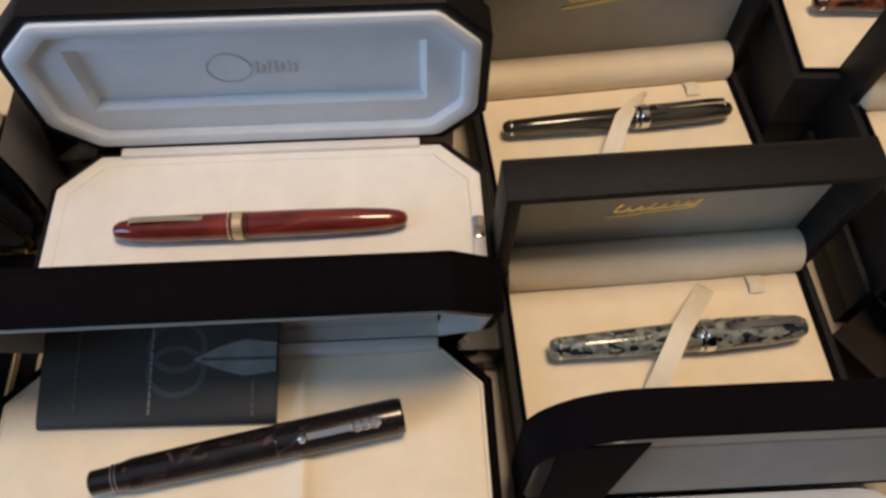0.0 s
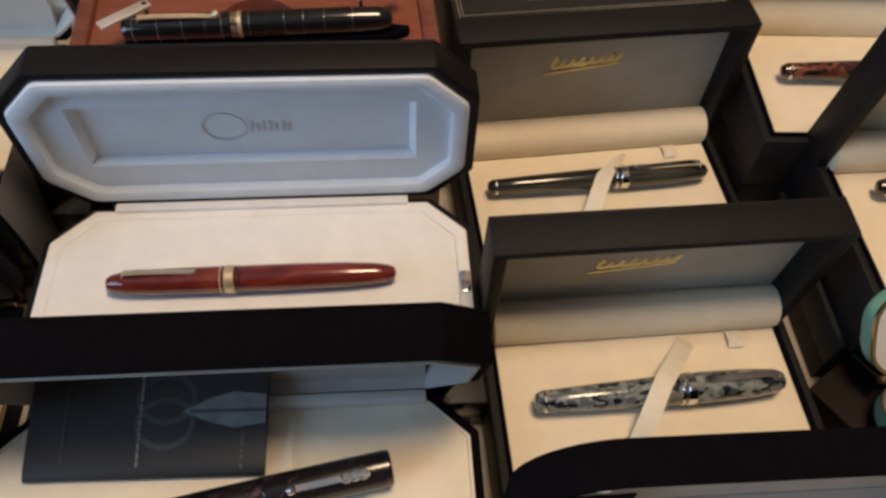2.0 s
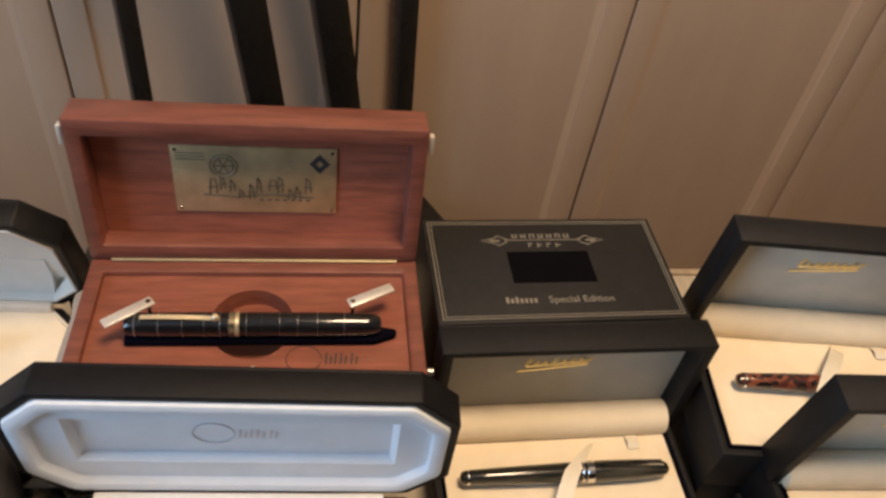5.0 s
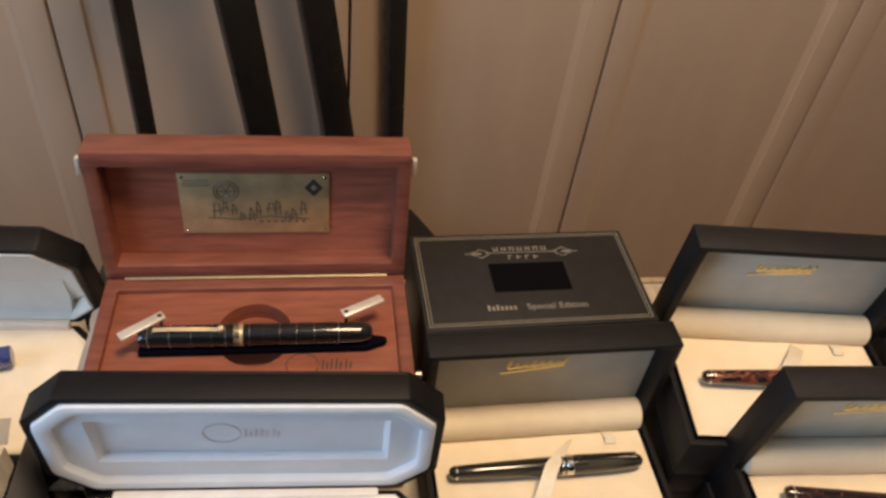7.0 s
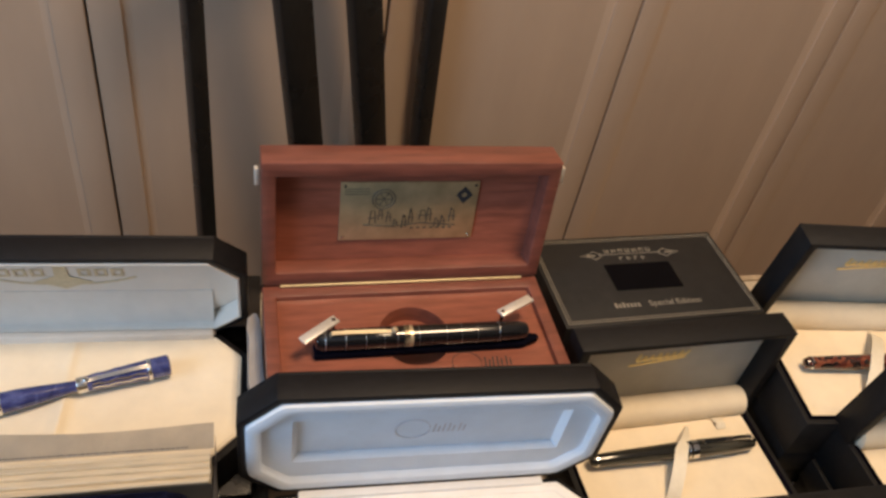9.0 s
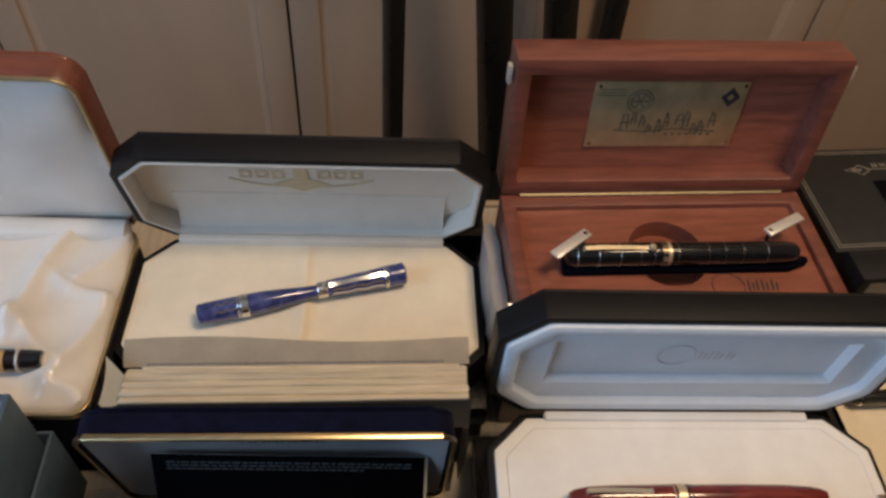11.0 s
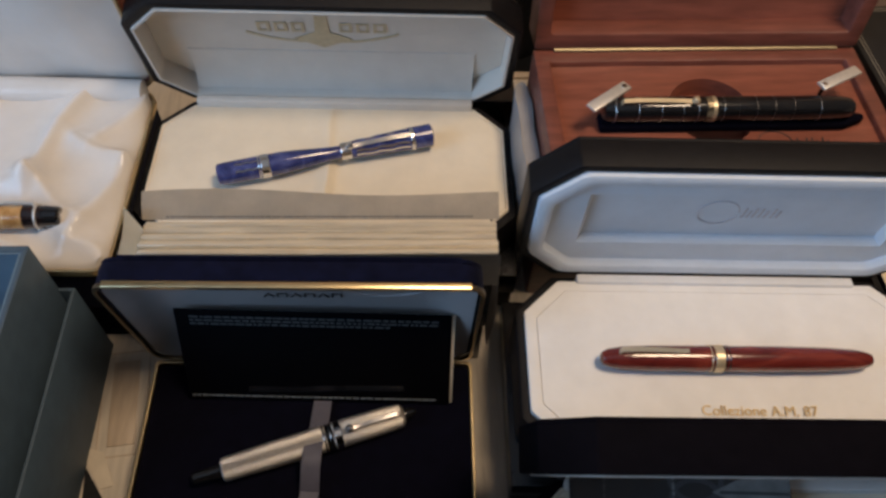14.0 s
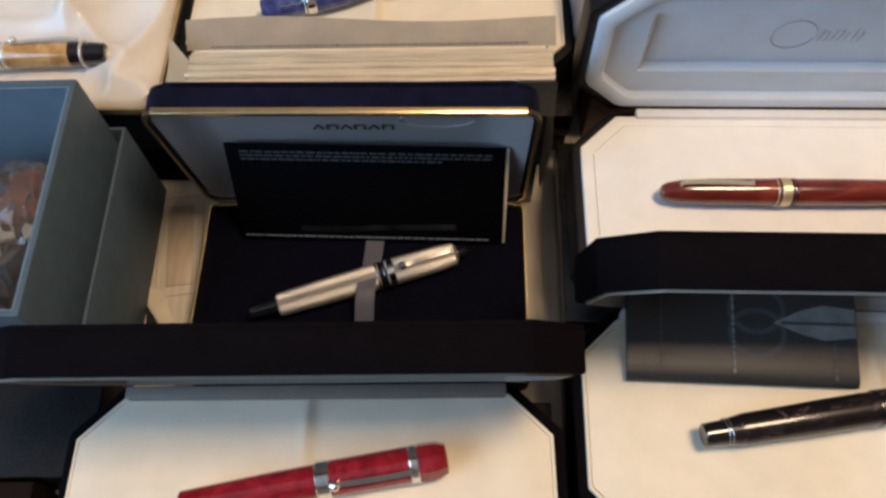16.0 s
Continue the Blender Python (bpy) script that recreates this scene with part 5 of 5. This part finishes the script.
def taper_pen(a, b, mat, label, r=0.0072, band_mat=STEEL):
    """Long tapered pen: barrel first, cap with clip at the far end."""
    q, ln_ = pen_thing("fountain_pen", a, b, label)
    part("barrel", lathe([(0, r * 0.30), (0.001, r * 0.55), (0.004, r * 0.70), (ln_ * 0.25, r * 0.86), (ln_ * 0.50, r * 0.98), (ln_ * 0.62, r)]), mat, q)
    part("cap", lathe([(ln_ * 0.62, r * 0.98), (ln_ * 0.66, r * 1.04), (ln_ * 0.85, r * 0.97), (ln_ * 0.96, r * 0.80), (ln_ * 0.99, r * 0.55), (ln_, r * 0.25)]), mat, q)
    bands(q, ((ln_ * 0.565, ln_ * 0.578), (ln_ * 0.59, ln_ * 0.625)), r * 1.02, band_mat)
    part("end_ring", lathe([(0.0042, r * 0.68), (0.0046, r * 0.76), (0.0056, r * 0.78), (0.0060, r * 0.72)]), band_mat, q)
    clip_on(q, ln_ * 0.955, ln_ * 0.655, r * 0.95, band_mat, 0.0036, False, 0)
    return q


taper_pen((0.327, 0.4005, 0.8000), (0.477, 0.4160, 0.8000), STRIPED, "dark grey striped fountain pen with chrome band", 0.0073)
ribbon_over(s2, BH, (-0.018, -0.070), (0.000, -0.0377), (0.0270, -0.006), 0.0077, tail=0.15)
taper_pen((0.344, 0.2485, 0.8010), (0.487, 0.2605, 0.8010), MOSAIC_GREY, "grey mosaic fountain pen with chrome band", 0.0085)
ribbon_over(s3, BH, (-0.022, -0.076), (0.0020, -0.0385), (0.0290, -0.006), 0.0089)
taper_pen((0.521, 0.460, 0.8493), (0.664, 0.462, 0.8493), TORTOISE, "red and black tortoise fountain pen", 0.0075)
ribbon_over(s4, BH, (-0.024, -0.080), (-0.004, -0.0440), (0.024, -0.006), 0.0079)
taper_pen((0.555, 0.3655, 0.8447), (0.697, 0.352, 0.8447), DARK_BURL, "dark brown marbled fountain pen with chrome band", 0.0075)
ribbon_over(s5, BH, (-0.008, -0.070), (0.012, -0.0290), (0.030, -0.004), 0.0079, tail=0.15)

# black pen with silver rings in the wooden box
p, n = pen_thing("fountain_pen", (0.110, 0.4405, 0.8945), (0.2655, 0.4535, 0.8945), "black fountain pen with fine silver rings")
part("cap", lathe([(0, 0.0040), (0.001, 0.0062), (0.004, 0.0074), (0.055, 0.0077), (0.066, 0.0077)]), BLACK_RESIN, p)
part("barrel", lathe([(0.066, 0.0074), (0.074, 0.0076), (0.128, 0.0075), (0.147, 0.0070), (0.153, 0.0060), (n - 0.0008, 0.0044), (n, 0.0020)]), BLACK_RESIN, p)
bands(p, ((0.0065, 0.0073), (0.0205, 0.0211), (0.0345, 0.0351), (0.0475, 0.0481), (0.0565, 0.0575)), 0.0074, DULL_STEEL)
bands(p, ((0.0618, 0.0685),), 0.0073, PALE_GOLD)
bands(p, ((0.0722, 0.0732), (0.0755, 0.0763), (0.0815, 0.0823), (0.0925, 0.0931), (0.1035, 0.1041), (0.1155, 0.1161), (0.1320, 0.1326)), 0.0072, DULL_STEEL)
clip_on(p, 0.010, 0.0545, 0.0076, PALE_GOLD, 0.0028, True, 14)
cr = thing("pen_cradle", pose(0.188, 0.4460, 0.8818, 0, 0, 4.8), "navy cloth pad that the black pen rests on", "pen cradle")
part("cloth_pad", prism(bmesh.new(), [(-0.079, -0.0065), (0.074, -0.0065), (0.088, -0.001), (0.088, 0.003), (0.074, 0.006), (-0.079, 0.006)], 0.0, 0.0058, 0.0016), NAVY_CLOTH, cr)

# blue pen
p, n = pen_thing("fountain_pen", (-0.128, 0.4185, 0.8415), (0.0075, 0.4625, 0.8415), "lapis blue fountain pen with chrome fittings")
part("barrel", lathe([(0, 0.0058), (0.001, 0.0070), (0.006, 0.0074), (0.034, 0.0076), (0.044, 0.0074), (0.056, 0.0064), (0.068, 0.0050), (0.076, 0.0043), (0.082, 0.0042)]), LAPIS, p)
part("cap", lathe([(0.081, 0.0048), (0.084, 0.0054), (0.092, 0.0060), (0.110, 0.0069), (0.130, 0.0077), (n - 0.001, 0.0078), (n, 0.0064)]), LAPIS, p)
bands(p, ((0.0262, 0.0272), (0.0280, 0.0335)), 0.0076, STEEL)
bands(p, ((0.0800, 0.0870),), 0.0054, STEEL)
bands(p, ((0.1270, 0.1295),), 0.0077, STEEL)
clip_on(p, 0.128, 0.086, 0.0062, STEEL, 0.0030, True, 22)
for a in (-25, 55, 80):
    part("filigree", moved(strip([(0.090 + 0.004 * k, 0.0005 * math.sin(k * 1.9), 0.0062 + 0.00014 * k) for k in range(10)], 0.0012, 0.0006, (0, 0.02, 1)), Matrix.Rotation(radians(a), 4, "X")), STEEL, p)

for a in (10, 45):
    part("filigree", moved(strip([(0.012 + 0.002 * k, 0.0004 * math.sin(k * 2.1), 0.0078) for k in range(8)], 0.0010, 0.0006, (0, 0.02, 1)), Matrix.Rotation(radians(a), 4, "X")), STEEL, p)

# dark burl pen
p, n = pen_thing("fountain_pen", (0.124, 0.1735, 0.8285), (0.2665, 0.2040, 0.8285), "dark burl fountain pen with a steel clip")
part("end_cap", lathe([(0, 0.0048), (0.0008, 0.0057), (0.0090, 0.0060), (0.0125, 0.0062)]), BLACK_RESIN, p)
part("barrel", lathe([(0.0128, 0.0064), (0.0165, 0.0070), (0.020, 0.0076), (0.060, 0.0083), (0.085, 0.0084)]), BURGUNDY_WEAVE, p)
part("cap", lathe([(0.085, 0.0085), (0.0865, 0.0088), (0.141, 0.0088), (n - 0.001, 0.0086), (n, 0.0078)]), BURGUNDY_WEAVE, p)
bands(p, ((0.0105, 0.0112), (0.0122, 0.0130)), 0.0063, DULL_STEEL)
bands(p, ((0.0855, 0.0863),), 0.0086, BLACK_RESIN)
clip_on(p, n - 0.010, 0.098, 0.0087, STEEL, 0.0030, True, 20)
for k in range(3):
    part("filigree", moved(tube([(n - 0.022 + 0.004 * k + 0.0022 * math.cos(a * math.pi / 5), 0.0020 * math.sin(a * math.pi / 5), 0.0118) for a in range(11)], 0.0007, 5), Matrix.Rotation(radians(20), 4, "X")), STEEL, p)

# silver pen on navy cloth
p, n = pen_thing("fountain_pen", (-0.1032, 0.2474, 0.7826), (-0.0005, 0.2868, 0.7826), "ribbed silver fountain pen with a black tip")
part("barrel", fluted([(0, 0.0056), (0.001, 0.0068), (0.030, 0.0076), (0.062, 0.0078)]), SILVER, p)
part("cap", fluted([(0.066, 0.0076), (0.067, 0.0082), (0.100, 0.0076), (n - 0.002, 0.0068), (n, 0.0048)]), SILVER, p)
bands(p, ((0.0600, 0.0612), (0.0640, 0.0652), (0.0668, 0.0712)), 0.0080, STEEL)
part("black_ring", lathe([(0.0615, 0.0074), (0.0617, 0.0082), (0.0637, 0.0082), (0.0639, 0.0074)]), BLACK_RESIN, p)
part("finial", lathe([(n - 0.0005, 0.0038), (n + 0.004, 0.0034), (n + 0.0075, 0.0014)]), BLACK_RESIN, p, "black end button")
part("tail", lathe([(-0.017, 0.0026), (-0.016, 0.0034), (0.0005, 0.0044)]), BLACK_RESIN, p, "black tapered tail")
clip_on(p, n - 0.004, 0.076, 0.0072, DULL_STEEL, 0.0020, True, 12)

# cherry pen
p, n = pen_thing("fountain_pen", (-0.120, 0.1265, 0.8305), (0.0025, 0.1555, 0.8305), "cherry red fountain pen with chrome fittings")
part("barrel", lathe([(0, 0.0052), (0.001, 0.0066), (0.040, 0.0078), (0.066, 0.0081)]), CHERRY, p)
part("cap", lathe([(0.066, 0.0082), (0.068, 0.0086), (0.108, 0.0086)]), CHERRY, p)
part("cap_top", lathe([(0.112, 0.0085), (0.113, 0.0091), (0.121, 0.0088), (n - 0.0005, 0.0070), (n, 0.0055)], 8), CHERRY, p)
bands(p, ((0.0640, 0.0705), (0.1080, 0.1120)), 0.0086, STEEL)
clip_on(p, 0.110, 0.073, 0.0086, STEEL, 0.0026, True, 30)

# amber pen on satin
p, n = pen_thing("fountain_pen", (-0.345, 0.3650, 0.8485), (-0.2120, 0.3755, 0.8485), "amber marbled fountain pen with a gilt clip")
part("barrel", lathe([(0, 0.0045), (0.001, 0.0060), (0.040, 0.0072), (0.072, 0.0074)]), AMBER, p)
part("cap", lathe([(0.072, 0.0076), (0.074, 0.0079), (0.113, 0.0075)]), AMBER, p)
part("cap_head", lathe([(0.1132, 0.0075), (0.118, 0.0074), (0.124, 0.0062)]), DARK_BURL, p, "dark marbled head of the cap")
part("cap_crown", lathe([(0.1238, 0.0058), (0.1245, 0.0066), (n - 0.001, 0.0058), (n, 0.0046)]), BLACK_RESIN, p, "black cap crown")
part("crown_jewel", lathe([(n - 0.0004, 0.0028), (n + 0.0006, 0.0020)]), STEEL, p)
bands(p, ((0.0640, 0.0720), (0.0735, 0.0760), (0.1200, 0.1215)), 0.0077, SLIDE)
clip_on(p, 0.121, 0.082, 0.0078, SLIDE, 0.0026, True, -15)
